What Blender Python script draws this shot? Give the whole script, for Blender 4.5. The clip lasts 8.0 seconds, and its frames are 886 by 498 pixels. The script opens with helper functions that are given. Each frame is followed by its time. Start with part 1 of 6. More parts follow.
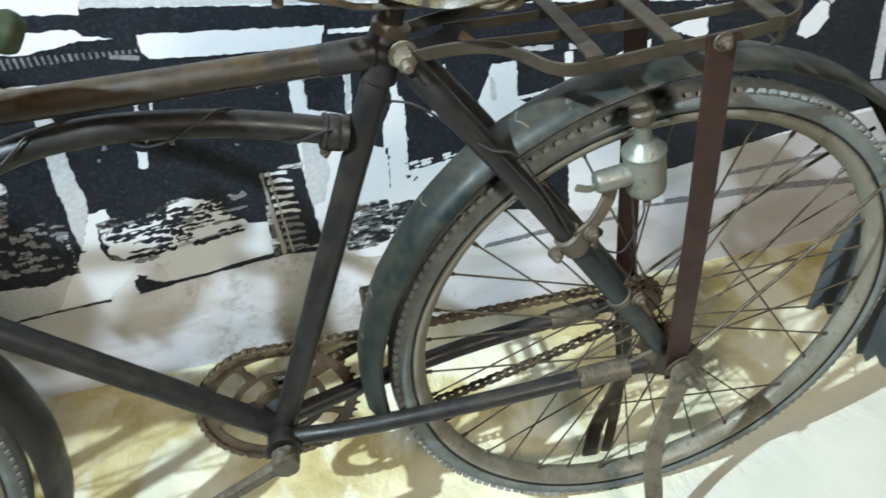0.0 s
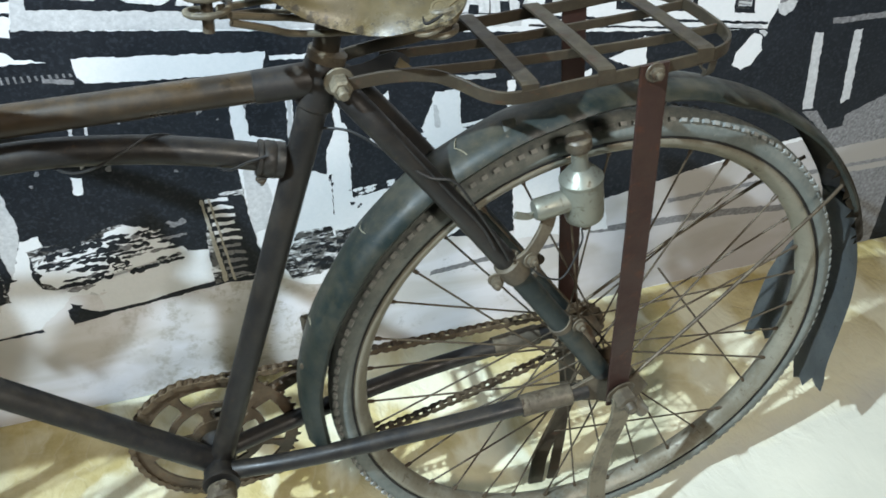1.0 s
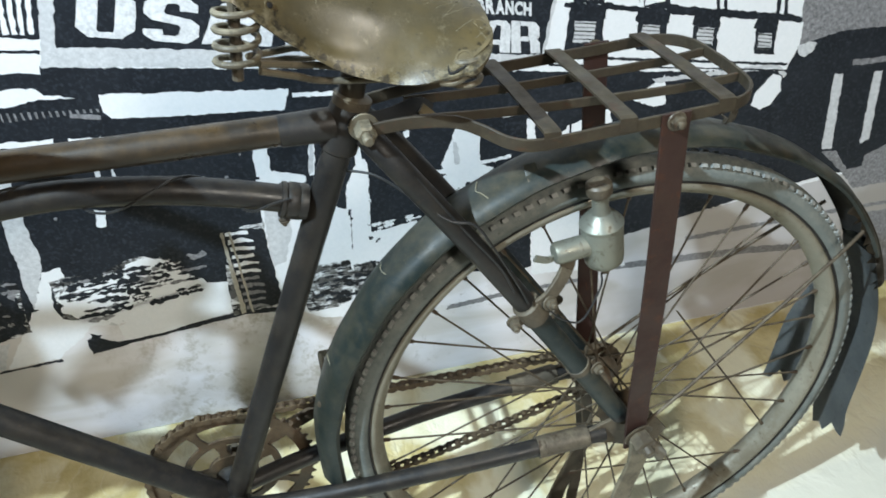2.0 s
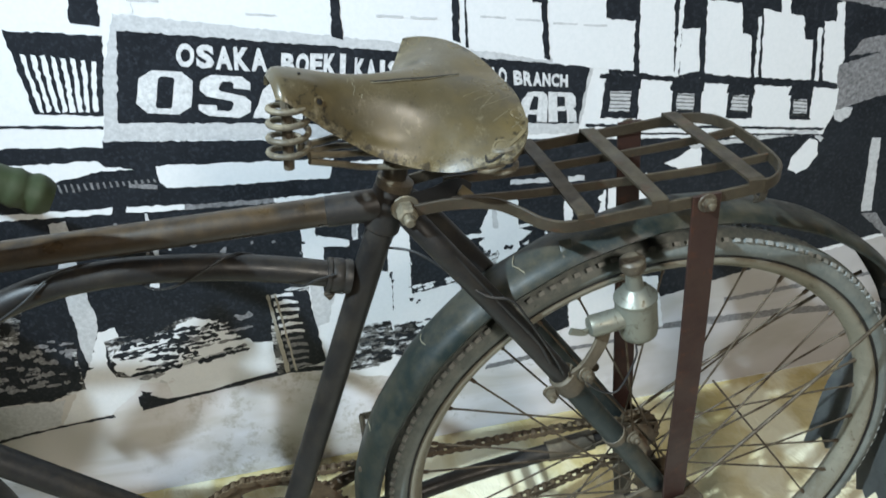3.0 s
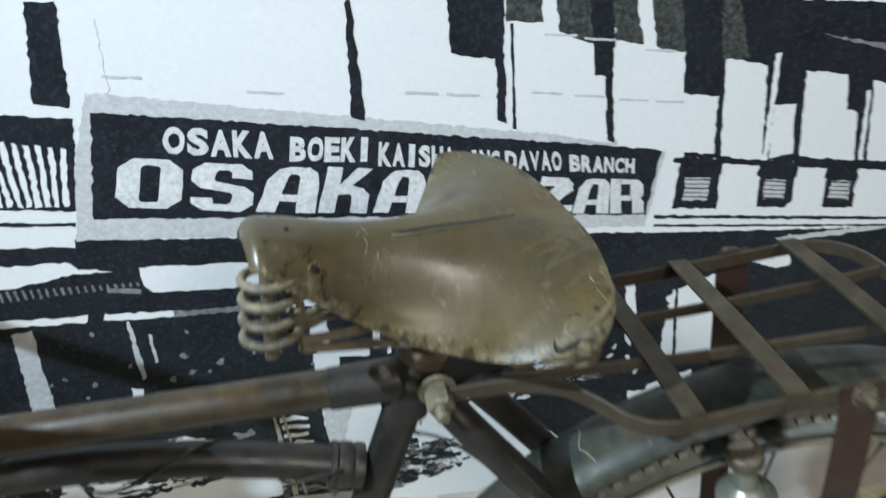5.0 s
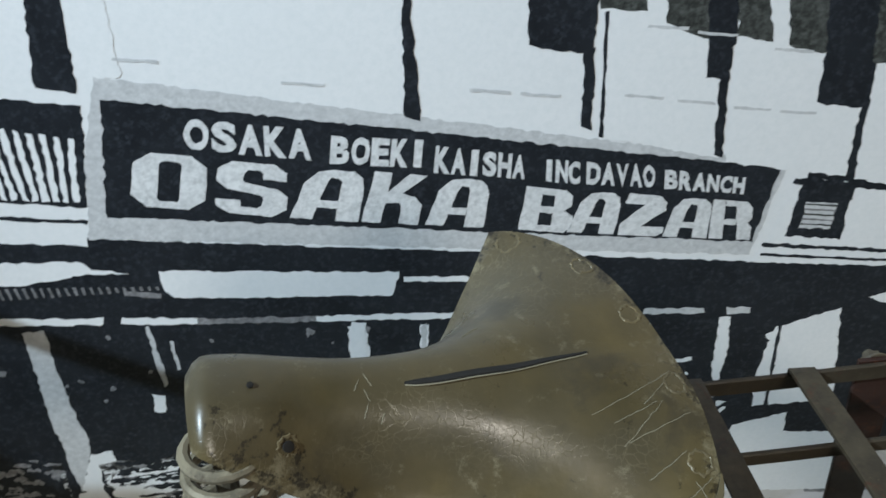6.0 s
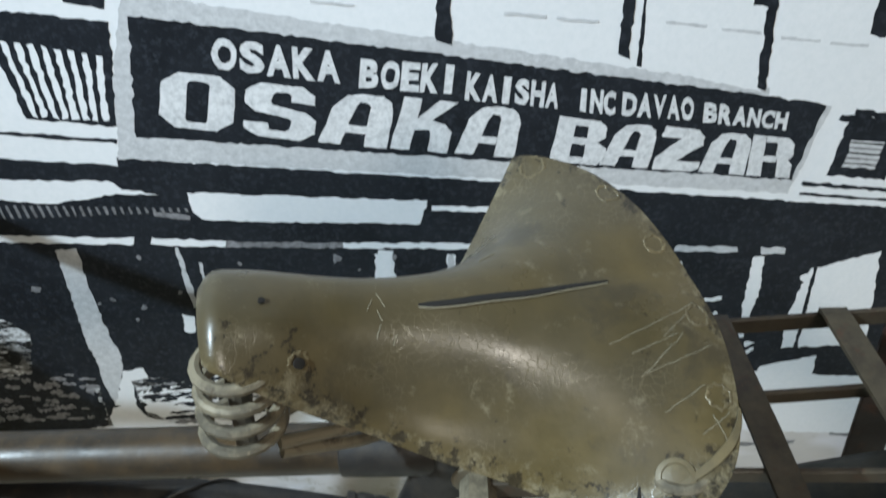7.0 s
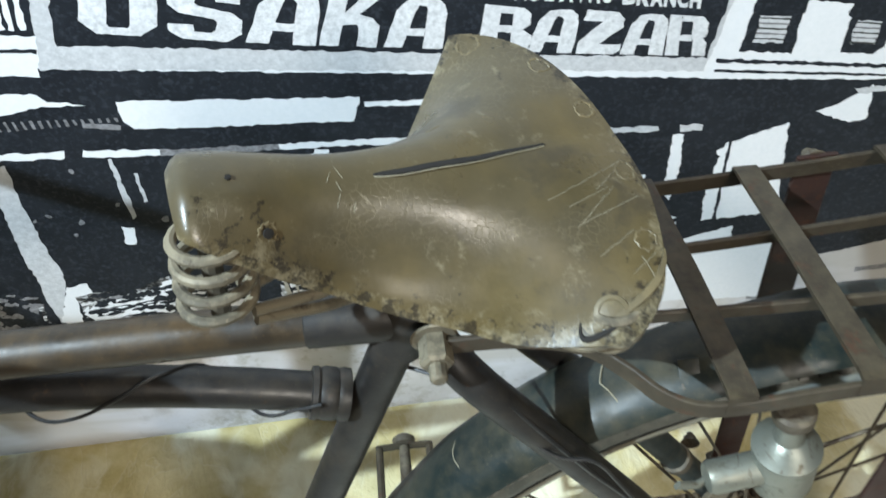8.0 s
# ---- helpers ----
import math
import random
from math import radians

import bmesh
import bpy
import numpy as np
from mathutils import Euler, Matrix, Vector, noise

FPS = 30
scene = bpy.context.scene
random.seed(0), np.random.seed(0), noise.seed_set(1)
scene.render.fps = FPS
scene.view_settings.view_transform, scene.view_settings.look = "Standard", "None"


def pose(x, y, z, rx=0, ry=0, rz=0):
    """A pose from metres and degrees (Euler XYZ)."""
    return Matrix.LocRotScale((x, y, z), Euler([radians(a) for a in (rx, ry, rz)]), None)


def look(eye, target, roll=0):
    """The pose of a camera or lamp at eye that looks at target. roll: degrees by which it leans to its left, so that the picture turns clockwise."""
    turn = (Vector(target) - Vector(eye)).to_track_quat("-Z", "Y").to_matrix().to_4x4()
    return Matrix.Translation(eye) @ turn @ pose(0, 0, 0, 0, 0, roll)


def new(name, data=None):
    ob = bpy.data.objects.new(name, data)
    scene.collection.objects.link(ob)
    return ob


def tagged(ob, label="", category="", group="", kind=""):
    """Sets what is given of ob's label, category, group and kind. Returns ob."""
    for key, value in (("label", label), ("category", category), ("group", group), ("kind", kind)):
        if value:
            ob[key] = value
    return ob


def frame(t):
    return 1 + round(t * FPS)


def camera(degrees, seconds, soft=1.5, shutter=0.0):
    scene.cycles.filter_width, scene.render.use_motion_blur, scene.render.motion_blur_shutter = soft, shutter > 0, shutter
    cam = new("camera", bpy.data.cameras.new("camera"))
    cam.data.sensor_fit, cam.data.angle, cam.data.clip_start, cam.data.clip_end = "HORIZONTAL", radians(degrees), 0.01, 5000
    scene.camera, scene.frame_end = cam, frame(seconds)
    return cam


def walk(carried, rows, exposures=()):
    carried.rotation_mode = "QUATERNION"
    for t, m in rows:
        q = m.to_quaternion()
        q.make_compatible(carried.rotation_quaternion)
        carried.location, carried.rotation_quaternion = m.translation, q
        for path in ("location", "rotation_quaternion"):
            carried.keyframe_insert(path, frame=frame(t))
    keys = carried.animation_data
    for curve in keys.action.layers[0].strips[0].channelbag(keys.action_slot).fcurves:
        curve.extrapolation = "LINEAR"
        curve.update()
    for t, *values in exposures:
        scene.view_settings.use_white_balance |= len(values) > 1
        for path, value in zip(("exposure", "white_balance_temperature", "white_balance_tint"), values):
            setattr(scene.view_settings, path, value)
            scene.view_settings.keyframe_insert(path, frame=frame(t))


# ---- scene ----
import itertools

cam = camera(58.21, 8.0, soft=1.6, shutter=0.5)
ROWS = [
    (0, -0.4142, -0.6934, 1.1060, 51.253, 1.963, -12.923),
    (0.5, -0.4118, -0.6956, 1.1050, 52.513, 0.719, -15.377),
    (1, -0.3993, -0.6917, 1.1035, 53.083, 0.047, -15.740),
    (1.2, -0.3895, -0.6825, 1.1087, 53.119, -0.107, -15.818),
    (2.3, -0.4072, -0.6847, 1.1202, 55.813, 0.379, -13.562),
    (2.5, -0.4040, -0.6873, 1.1223, 56.325, 0.942, -12.964),
    (3, -0.4041, -0.6936, 1.1633, 58.158, 1.317, -11.883),
    (3.5, -0.4137, -0.6885, 1.1673, 59.494, 1.088, -11.644),
    (4, -0.4119, -0.6753, 1.1654, 60.001, 1.151, -11.318),
    (4.5, -0.3946, -0.6166, 1.1533, 59.973, 1.116, -11.043),
    (4.7, -0.3824, -0.5572, 1.1532, 60.630, 1.444, -10.572),
    (5.8, -0.3329, -0.2797, 1.1693, 56.024, 1.336, -4.642),
    (6, -0.3247, -0.2783, 1.1639, 55.263, 1.378, -2.849),
    (6.5, -0.3203, -0.2705, 1.1659, 53.549, 1.784, -0.388),
    (7, -0.3177, -0.2744, 1.1535, 50.652, 1.492, 0.154),
    (7.5, -0.3244, -0.2771, 1.1510, 45.890, 1.266, -3.561),
    (8, -0.3290, -0.3079, 1.1603, 43.901, 0.856, -6.122),
]
walk(cam, [(t, pose(x, y, z, rx, ry, rz)) for t, x, y, z, rx, ry, rz in ROWS],
     [(0.0, 0.25), (1.0, 0.24), (2.5, 0.22), (3.5, -0.07), (4.0, -0.06), (4.7, -0.1), (5.8, -0.54), (6.5, -0.56), (7.0, -0.3), (7.5, 0.06), (8.0, 0.22)])

# ---- light ----
world = bpy.data.worlds.new("room_air")
scene.world = world
world.use_nodes = True
world.node_tree.nodes["Background"].inputs["Color"].default_value = (0.75, 0.85, 1.0, 1)
world.node_tree.nodes["Background"].inputs["Strength"].default_value = 0.03


def area_lamp(name, eye, target, size, watts, colour):
    data = bpy.data.lights.new(name, "AREA")
    data.shape, data.size, data.energy, data.color = "DISK", size, watts, colour
    ob = new(name, data)
    ob.matrix_world = look(eye, target)
    return ob


spot = bpy.data.lights.new("track_lamp", "SPOT")
spot.energy, spot.color, spot.shadow_soft_size = 520.0, (0.71, 0.89, 1.02), 0.022
spot.spot_size, spot.spot_blend = radians(62), 1.0
new("track_lamp", spot).matrix_world = look((-1.9, -0.88, 2.4), (0.32, 0.25, 0.3))
area_lamp("ceiling_lamp", (0.4, -2.9, 2.55), (-0.2, 0.2, 0.5), 0.6, 60.0, (1.0, 0.94, 0.84))

# ---- materials ----


class Nodes:
    """Short hand for building a node material."""

    def __init__(self, name):
        self.material = bpy.data.materials.new(name)
        self.material.use_nodes = True
        self.tree = self.material.node_tree
        self.shader = self.tree.nodes["Principled BSDF"]
        self.place = self.tree.nodes.new("ShaderNodeTexCoord").outputs["Object"]

    def add(self, kind, **values):
        node = self.tree.nodes.new(kind)
        for key, value in values.items():
            node.inputs[key.replace("_", " ")].default_value = value
        return node

    def link(self, a, b):
        self.tree.links.new(a, b)

    def noise(self, scale, detail=4.0, rough=0.6, distortion=0.0, place=None):
        node = self.add("ShaderNodeTexNoise", Scale=scale, Detail=detail, Roughness=rough, Distortion=distortion)
        self.link(place or self.place, node.inputs["Vector"])
        return node.outputs["Fac"]

    def ramp(self, fac, low, high, a=0.0, b=1.0):
        node = self.add("ShaderNodeMapRange", From_Min=low, From_Max=high, To_Min=a, To_Max=b)
        self.link(fac, node.inputs["Value"])
        return node.outputs["Result"]

    def mix(self, fac, a, b):
        node = self.tree.nodes.new("ShaderNodeMix")
        node.data_type = "RGBA"
        for socket, value in ((node.inputs[0], fac), (node.inputs[6], a), (node.inputs[7], b)):
            if isinstance(value, tuple):
                socket.default_value = (*value, 1)
            elif isinstance(value, float):
                socket.default_value = value
            else:
                self.link(value, socket)
        return node.outputs[2]

    def math(self, kind, a, b):
        node = self.tree.nodes.new("ShaderNodeMath")
        node.operation = kind
        for socket, value in ((node.inputs[0], a), (node.inputs[1], b)):
            if isinstance(value, (int, float)):
                socket.default_value = value
            else:
                self.link(value, socket)
        return node.outputs[0]

    def bump(self, height, strength, distance):
        node = self.add("ShaderNodeBump", Strength=strength, Distance=distance)
        self.link(height, node.inputs["Height"])
        self.link(node.outputs["Normal"], self.shader.inputs["Normal"])

    def done(self, colour, rough=0.5, metal=0.0, specular=0.5):
        if isinstance(colour, tuple):
            self.shader.inputs["Base Color"].default_value = (*colour, 1)
        else:
            self.link(colour, self.shader.inputs["Base Color"])
        if isinstance(rough, float):
            self.shader.inputs["Roughness"].default_value = rough
        else:
            self.link(rough, self.shader.inputs["Roughness"])
        self.shader.inputs["Metallic"].default_value = metal
        self.shader.inputs["Specular IOR Level"].default_value = specular
        return self.material


def worn(name, base, dust, rust, dusty=0.5, rusty=0.62, rough=0.45, metal=0.0, bump=0.15, soft=0.14):
    """Old painted or bare metal: base coat, pale dust, rust where the coat has gone."""
    n = Nodes(name)
    coat = n.mix(n.ramp(n.noise(9.0), 0.3, 0.7), base, tuple(c * 1.5 + 0.004 for c in base))
    facing = n.add("ShaderNodeSeparateXYZ")
    n.link(n.tree.nodes.new("ShaderNodeNewGeometry").outputs["Normal"], facing.inputs[0])
    settle = n.ramp(facing.outputs["Z"], -0.2, 0.8, 0.25, 1.0)
    drift = n.math("ADD", n.noise(22.0, 6.0, 0.7), n.math("MULTIPLY", n.math("SUBTRACT", n.noise(95.0, 4.0), 0.5), 0.5))
    dusted = n.mix(n.math("MULTIPLY", n.ramp(drift, dusty - 0.04, dusty + soft, 0.0, 0.85), settle), coat, dust)
    rusted = n.mix(n.ramp(n.noise(55.0, 6.0, 0.75, 0.6), rusty, rusty + 0.1), dusted, rust)
    chips = n.mix(n.ramp(n.noise(150.0, 4.0, 0.7), 0.64, 0.68, 0.0, 0.6), rusted, rust)
    specks = n.mix(n.ramp(n.noise(420.0, 2.0), 0.66, 0.72, 0.0, 0.5), chips, dust)
    n.bump(n.noise(260.0, 5.0), bump, 0.001)
    return n.done(specks, n.ramp(n.noise(30.0), 0.3, 0.7, rough - 0.1, rough + 0.22), metal, 0.36)


def printed(name, ink, paper, low, high, rough=0.55):
    """Ink on the mural: coarse copy grain over paper."""
    n = Nodes(name)
    grain = n.ramp(n.noise(150.0, 5.0, 0.7), low, high)
    cloud = n.ramp(n.noise(16.0, 6.0, 0.7), 0.35, 0.7, 0.0, 0.5)
    colour = n.mix(cloud, n.mix(grain, ink, paper), tuple(0.7 * a + 0.3 * b for a, b in zip(ink, paper)))
    n.bump(n.noise(900.0, 2.0), 0.06, 0.0005)
    return n.done(colour, rough, 0.0, 0.22)


BLACK_PAINT = worn("black_paint_dusty", (0.0075, 0.007, 0.0068), (0.055, 0.044, 0.031), (0.04, 0.024, 0.014), 0.46, 0.63, 0.4, soft=0.4)
TOP_PAINT = worn("black_paint_rubbed", (0.017, 0.0125, 0.008), (0.08, 0.052, 0.025), (0.055, 0.032, 0.015), 0.44, 0.6, 0.34, soft=0.3)
GREEN_PAINT = worn("green_black_paint", (0.01, 0.016, 0.016), (0.075, 0.068, 0.048), (0.04, 0.026, 0.016), 0.52, 0.66, 0.44)
GUARD_PAINT = worn("mudguard_paint", (0.0075, 0.0125, 0.0115), (0.085, 0.07, 0.042), (0.03, 0.025, 0.018), 0.4, 0.68, 0.38, soft=0.5)
TORN_METAL = worn("torn_grey_metal", (0.085, 0.092, 0.092), (0.2, 0.2, 0.18), (0.05, 0.042, 0.034), 0.46, 0.62, 0.6, soft=0.3, bump=0.4)
RUST = worn("rusted_strip", (0.024, 0.018, 0.011), (0.088, 0.071, 0.043), (0.06, 0.028, 0.015), 0.46, 0.58, 0.45, soft=0.3)
RED_RUST = worn("red_brown_strut", (0.02, 0.0075, 0.005), (0.04, 0.022, 0.013), (0.055, 0.018, 0.008), 0.56, 0.56, 0.5)
CHAIN_RUST = worn("oily_rust", (0.045, 0.03, 0.017), (0.15, 0.11, 0.06), (0.08, 0.04, 0.018), 0.52, 0.58, 0.5)
DULL_STEEL = worn("dull_plated_steel", (0.17, 0.165, 0.14), (0.17, 0.145, 0.105), (0.08, 0.055, 0.035), 0.44, 0.62, 0.45, 0.25)
RIM_STEEL = worn("pale_rim_plating", (0.17, 0.16, 0.125), (0.14, 0.118, 0.08), (0.07, 0.046, 0.028), 0.44, 0.6, 0.42, 0.25)
SPOKE_STEEL = worn("spoke_steel", (0.06, 0.046, 0.03), (0.16, 0.13, 0.085), (0.04, 0.025, 0.015), 0.52, 0.52, 0.5, 0.3)
DYNAMO_STEEL = worn("dynamo_plating", (0.15, 0.155, 0.13), (0.2, 0.185, 0.135), (0.07, 0.052, 0.03), 0.44, 0.56, 0.38, 0.55, soft=0.3)
BOLT_STEEL = worn("crusted_bolt", (0.058, 0.047, 0.033), (0.15, 0.125, 0.085), (0.04, 0.024, 0.014), 0.48, 0.56, 0.48, 0.15)
DUSTY = worn("dusty_spring_steel", (0.07, 0.06, 0.042), (0.24, 0.205, 0.14), (0.045, 0.03, 0.018), 0.42, 0.6, 0.5, 0.1)
RUBBER = worn("grey_tyre_rubber", (0.085, 0.096, 0.09), (0.29, 0.29, 0.25), (0.05, 0.053, 0.048), 0.45, 0.64, 0.55, soft=0.35)
TREAD = worn("chalky_tread", (0.15, 0.155, 0.145), (0.42, 0.42, 0.385), (0.08, 0.08, 0.075), 0.4, 0.7, 0.75, soft=0.4)
WIRE = worn("black_wire", (0.012, 0.012, 0.012), (0.06, 0.05, 0.04), (0.03, 0.02, 0.02), 0.6, 0.7, 0.4)
GRIP = worn("green_rubber", (0.02, 0.03, 0.012), (0.045, 0.058, 0.026), (0.025, 0.035, 0.014), 0.5, 0.66, 0.6)
SCAR = worn("pale_scratch", (0.17, 0.155, 0.11), (0.22, 0.19, 0.13), (0.1, 0.08, 0.05), 0.5, 0.66, 0.6)
BRASS = worn("leathery_brass", (0.085, 0.068, 0.038), (0.16, 0.125, 0.065), (0.05, 0.036, 0.02), 0.48, 0.62, 0.45, 0.1)
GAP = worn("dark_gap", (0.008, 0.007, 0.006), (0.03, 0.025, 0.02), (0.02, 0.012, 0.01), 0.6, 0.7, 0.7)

D = printed("print_black", (0.0072, 0.0094, 0.0135), (0.055, 0.065, 0.083), 0.5, 0.86)
G = printed("print_grey", (0.1, 0.1, 0.105), (0.36, 0.36, 0.38), 0.35, 0.75)
L = printed("print_pale", (0.4, 0.41, 0.43), (0.62, 0.63, 0.65), 0.3, 0.7)
W = printed("print_white", (0.68, 0.7, 0.725), (0.74, 0.75, 0.775), 0.3, 0.6)
B = printed("print_beige", (0.3, 0.28, 0.23), (0.46, 0.43, 0.37), 0.3, 0.7)
K = printed("print_dusk", (0.016, 0.018, 0.017), (0.13, 0.14, 0.135), 0.4, 0.75)
LETTER = printed("print_letter", (0.42, 0.43, 0.45), (0.72, 0.73, 0.75), 0.3, 0.6)


def mottled_print():
    n = Nodes("print_mottled")
    stretched = n.add("ShaderNodeMapping", Rotation=(0, 0.12, 0), Scale=(0.8, 1.0, 2.1))
    n.link(n.place, stretched.inputs["Vector"])
    big = n.ramp(n.noise(36.0, 6.0, 0.72, 0.3, stretched.outputs["Vector"]), 0.49, 0.57)
    grey = n.ramp(n.noise(60.0, 4.0, 0.6, 0.3), 0.5, 0.56)
    colour = n.mix(big, n.mix(grey, (0.008, 0.009, 0.011), (0.09, 0.088, 0.085)), n.mix(grey, (0.66, 0.67, 0.69), (0.3, 0.3, 0.3)))
    n.bump(n.noise(900.0, 2.0), 0.06, 0.0005)
    return n.done(colour, 0.6, 0.0, 0.25)


M = mottled_print()


def street_print():
    n = Nodes("print_street")
    stretched = n.add("ShaderNodeMapping", Rotation=(0, 0.5, 0), Scale=(3.0, 1.0, 8.0))
    n.link(n.place, stretched.inputs["Vector"])
    # Slanted tone patches paint faint shadow stripes into the street.
    patch = n.ramp(n.noise(1.3, 3.0, 0.5, 0.4, stretched.outputs["Vector"]), 0.4, 0.58)
    stain = n.ramp(n.noise(7.0, 5.0, 0.7), 0.6, 0.8, 0.0, 0.6)
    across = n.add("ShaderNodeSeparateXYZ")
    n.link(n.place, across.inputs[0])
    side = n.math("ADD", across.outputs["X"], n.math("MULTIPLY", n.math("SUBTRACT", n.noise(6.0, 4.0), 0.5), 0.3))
    dirt = n.ramp(n.noise(34.0, 7.0, 0.8, 0.5), 0.57, 0.68, 0.0, 0.55)
    soil_and_shade = n.math("MAXIMUM", stain, n.math("MULTIPLY", dirt, n.ramp(n.noise(3.0, 2.0), 0.45, 0.6)))
    # The bicycle's shadow on the right, painted in by X over the soiling.
    soil_and_shade = n.math("MAXIMUM", soil_and_shade, n.ramp(side, 0.12, 0.36, 0.0, 0.6))
    soil_and_shade = n.math("MAXIMUM", soil_and_shade, n.ramp(side, 0.45, 0.8, 0.0, 0.9))
    printed_street = n.mix(soil_and_shade, n.mix(patch, (0.56, 0.54, 0.53), (0.76, 0.755, 0.81)), (0.27, 0.25, 0.23))
    drift = n.math("ADD", across.outputs["X"], n.math("MULTIPLY", n.math("SUBTRACT", n.noise(14.0, 5.0, 0.65), 0.5), 0.16))
    # Brown noise speckle, kept between two ragged X limits.
    brown_speckle = n.math("MULTIPLY", n.ramp(n.noise(26.0, 8.0, 0.78), 0.5, 0.62, 0.0, 0.7), n.ramp(drift, -0.75, -0.55))
    brown_speckle = n.math("MULTIPLY", brown_speckle, n.ramp(drift, -0.2, -0.34))
    colour = n.mix(brown_speckle, printed_street, (0.33, 0.3, 0.25))
    n.bump(n.noise(900.0, 2.0), 0.06, 0.0005)
    return n.done(colour, 0.5, 0.0, 0.35)


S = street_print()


def leather():
    n = Nodes("cracked_saddle_leather")
    tone = n.mix(n.ramp(n.noise(16.0, 6.0, 0.65), 0.32, 0.68), (0.05, 0.0385, 0.016), (0.118, 0.088, 0.039))
    grey = n.mix(n.ramp(n.noise(9.0, 4.0), 0.42, 0.6, 0.0, 0.6), tone, (0.064, 0.054, 0.035))
    rubbed = n.mix(n.ramp(n.noise(24.0, 5.0, 0.7, 0.4), 0.56, 0.66, 0.0, 0.5), grey, (0.036, 0.031, 0.023))
    scuff = n.mix(n.ramp(n.noise(60.0, 8.0, 0.8, 0.2), 0.57, 0.68, 0.0, 0.8), rubbed, (0.17, 0.145, 0.092))
    cell = n.tree.nodes.new("ShaderNodeTexVoronoi")
    cell.feature = "DISTANCE_TO_EDGE"
    cell.inputs["Scale"].default_value = 260.0
    warped = n.add("ShaderNodeVectorMath")
    warp = n.add("ShaderNodeTexNoise", Scale=60.0, Detail=4.0)
    n.link(n.place, warp.inputs["Vector"])
    small = n.add("ShaderNodeVectorMath")
    small.operation = "SCALE"
    small.inputs["Scale"].default_value = 0.012
    n.link(warp.outputs["Color"], small.inputs[0])
    n.link(n.place, warped.inputs[0])
    n.link(small.outputs[0], warped.inputs[1])
    n.link(warped.outputs[0], cell.inputs["Vector"])
    edge = n.tree.nodes.new("ShaderNodeAttribute")
    edge.attribute_name = "wear"
    flaked = n.math("ADD", n.math("MULTIPLY", edge.outputs["Fac"], 0.22), n.noise(75.0, 8.0, 0.78))
    scuff = n.mix(n.ramp(flaked, 0.67, 0.82, 0.0, 0.8), scuff, (0.21, 0.18, 0.115))
    pitted = n.math("ADD", n.math("MULTIPLY", edge.outputs["Fac"], 0.16), n.noise(110.0, 6.0, 0.75))
    scuff = n.mix(n.ramp(pitted, 0.64, 0.7, 0.0, 0.8), scuff, (0.014, 0.011, 0.008))
    line = n.ramp(cell.outputs["Distance"], 0.0, 0.06, 1.0, 0.0)
    zone = n.ramp(n.math("ADD", n.noise(18.0, 4.0), n.math("MULTIPLY", edge.outputs["Fac"], 0.14)), 0.55, 0.66)
    crack = n.math("MULTIPLY", line, zone)
    colour = n.mix(n.math("MULTIPLY", crack, 0.32), scuff, (0.2, 0.165, 0.1))
    n.bump(n.math("ADD", n.math("SUBTRACT", n.math("MULTIPLY", n.noise(320.0, 4.0), 0.4), n.math("MULTIPLY", crack, 0.5)), n.math("MULTIPLY", n.noise(40.0, 4.0, 0.5), 1.6)), 0.16, 0.001)
    return n.done(colour, n.ramp(n.noise(22.0, 5.0), 0.35, 0.65, 0.25, 0.42), 0.0, 0.5)


LEATHER = leather()


def floor_paint():
    n = Nodes("yellow_and_white_floor")
    split = n.add("ShaderNodeSeparateXYZ")
    n.link(n.place, split.inputs[0])
    edge = n.math("SUBTRACT", split.outputs["Y"], n.math("MULTIPLY", split.outputs["X"], 0.2))
    ragged = n.math("ADD", edge, n.math("MULTIPLY", n.math("SUBTRACT", n.noise(9.0, 5.0), 0.5), 0.1))
    yellow = n.ramp(ragged, -0.06, 0.0)
    streak = n.add("ShaderNodeMapping", Rotation=(0, 0, 0.7), Scale=(4.5, 3.0, 1.0))
    n.link(n.place, streak.inputs["Vector"])
    folds = n.noise(1.5, 4.0, 0.5, 0.5, streak.outputs["Vector"])
    crease = n.math("ABSOLUTE", n.math("SUBTRACT", n.noise(3.2, 3.0, 0.5, 0.8, streak.outputs["Vector"]), 0.5), 0.0)
    crinkle = n.math("ABSOLUTE", n.math("SUBTRACT", n.noise(11.0, 3.0, 0.55, 0.6, streak.outputs["Vector"]), 0.5), 0.0)
    ochre = n.mix(n.ramp(n.noise(6.0, 5.0, 0.65), 0.38, 0.64), (0.47, 0.375, 0.15), (0.72, 0.63, 0.36))
    # Fade to the front edge, plus patches of light painted pale by the folds.
    pale_and_lit = n.math("MAXIMUM", n.ramp(folds, 0.5, 0.6), n.ramp(n.math("ADD", ragged, n.math("MULTIPLY", folds, 0.3)), 0.36, 0.12, 0.0, 0.9))
    pale = n.mix(pale_and_lit, ochre, (0.82, 0.78, 0.58))
    pale = n.mix(n.ramp(crease, 0.0, 0.02, 0.15, 0.0), pale, (0.86, 0.84, 0.7))
    white = n.mix(n.ramp(n.noise(4.0, 4.0), 0.3, 0.7), (0.6, 0.59, 0.5), (0.7, 0.68, 0.57))
    relief = n.math("ADD", n.math("MULTIPLY", crease, 2.2), n.math("ADD", folds, n.math("MULTIPLY", crinkle, 0.7)))
    n.bump(n.math("MULTIPLY", relief, n.ramp(ragged, -0.1, 0.02, 0.15, 1.0)), 0.45, 0.012)
    return n.done(n.mix(yellow, white, pale), n.ramp(n.noise(12.0), 0.3, 0.7, 0.3, 0.5), 0.0, 0.5)


FLOOR = floor_paint()


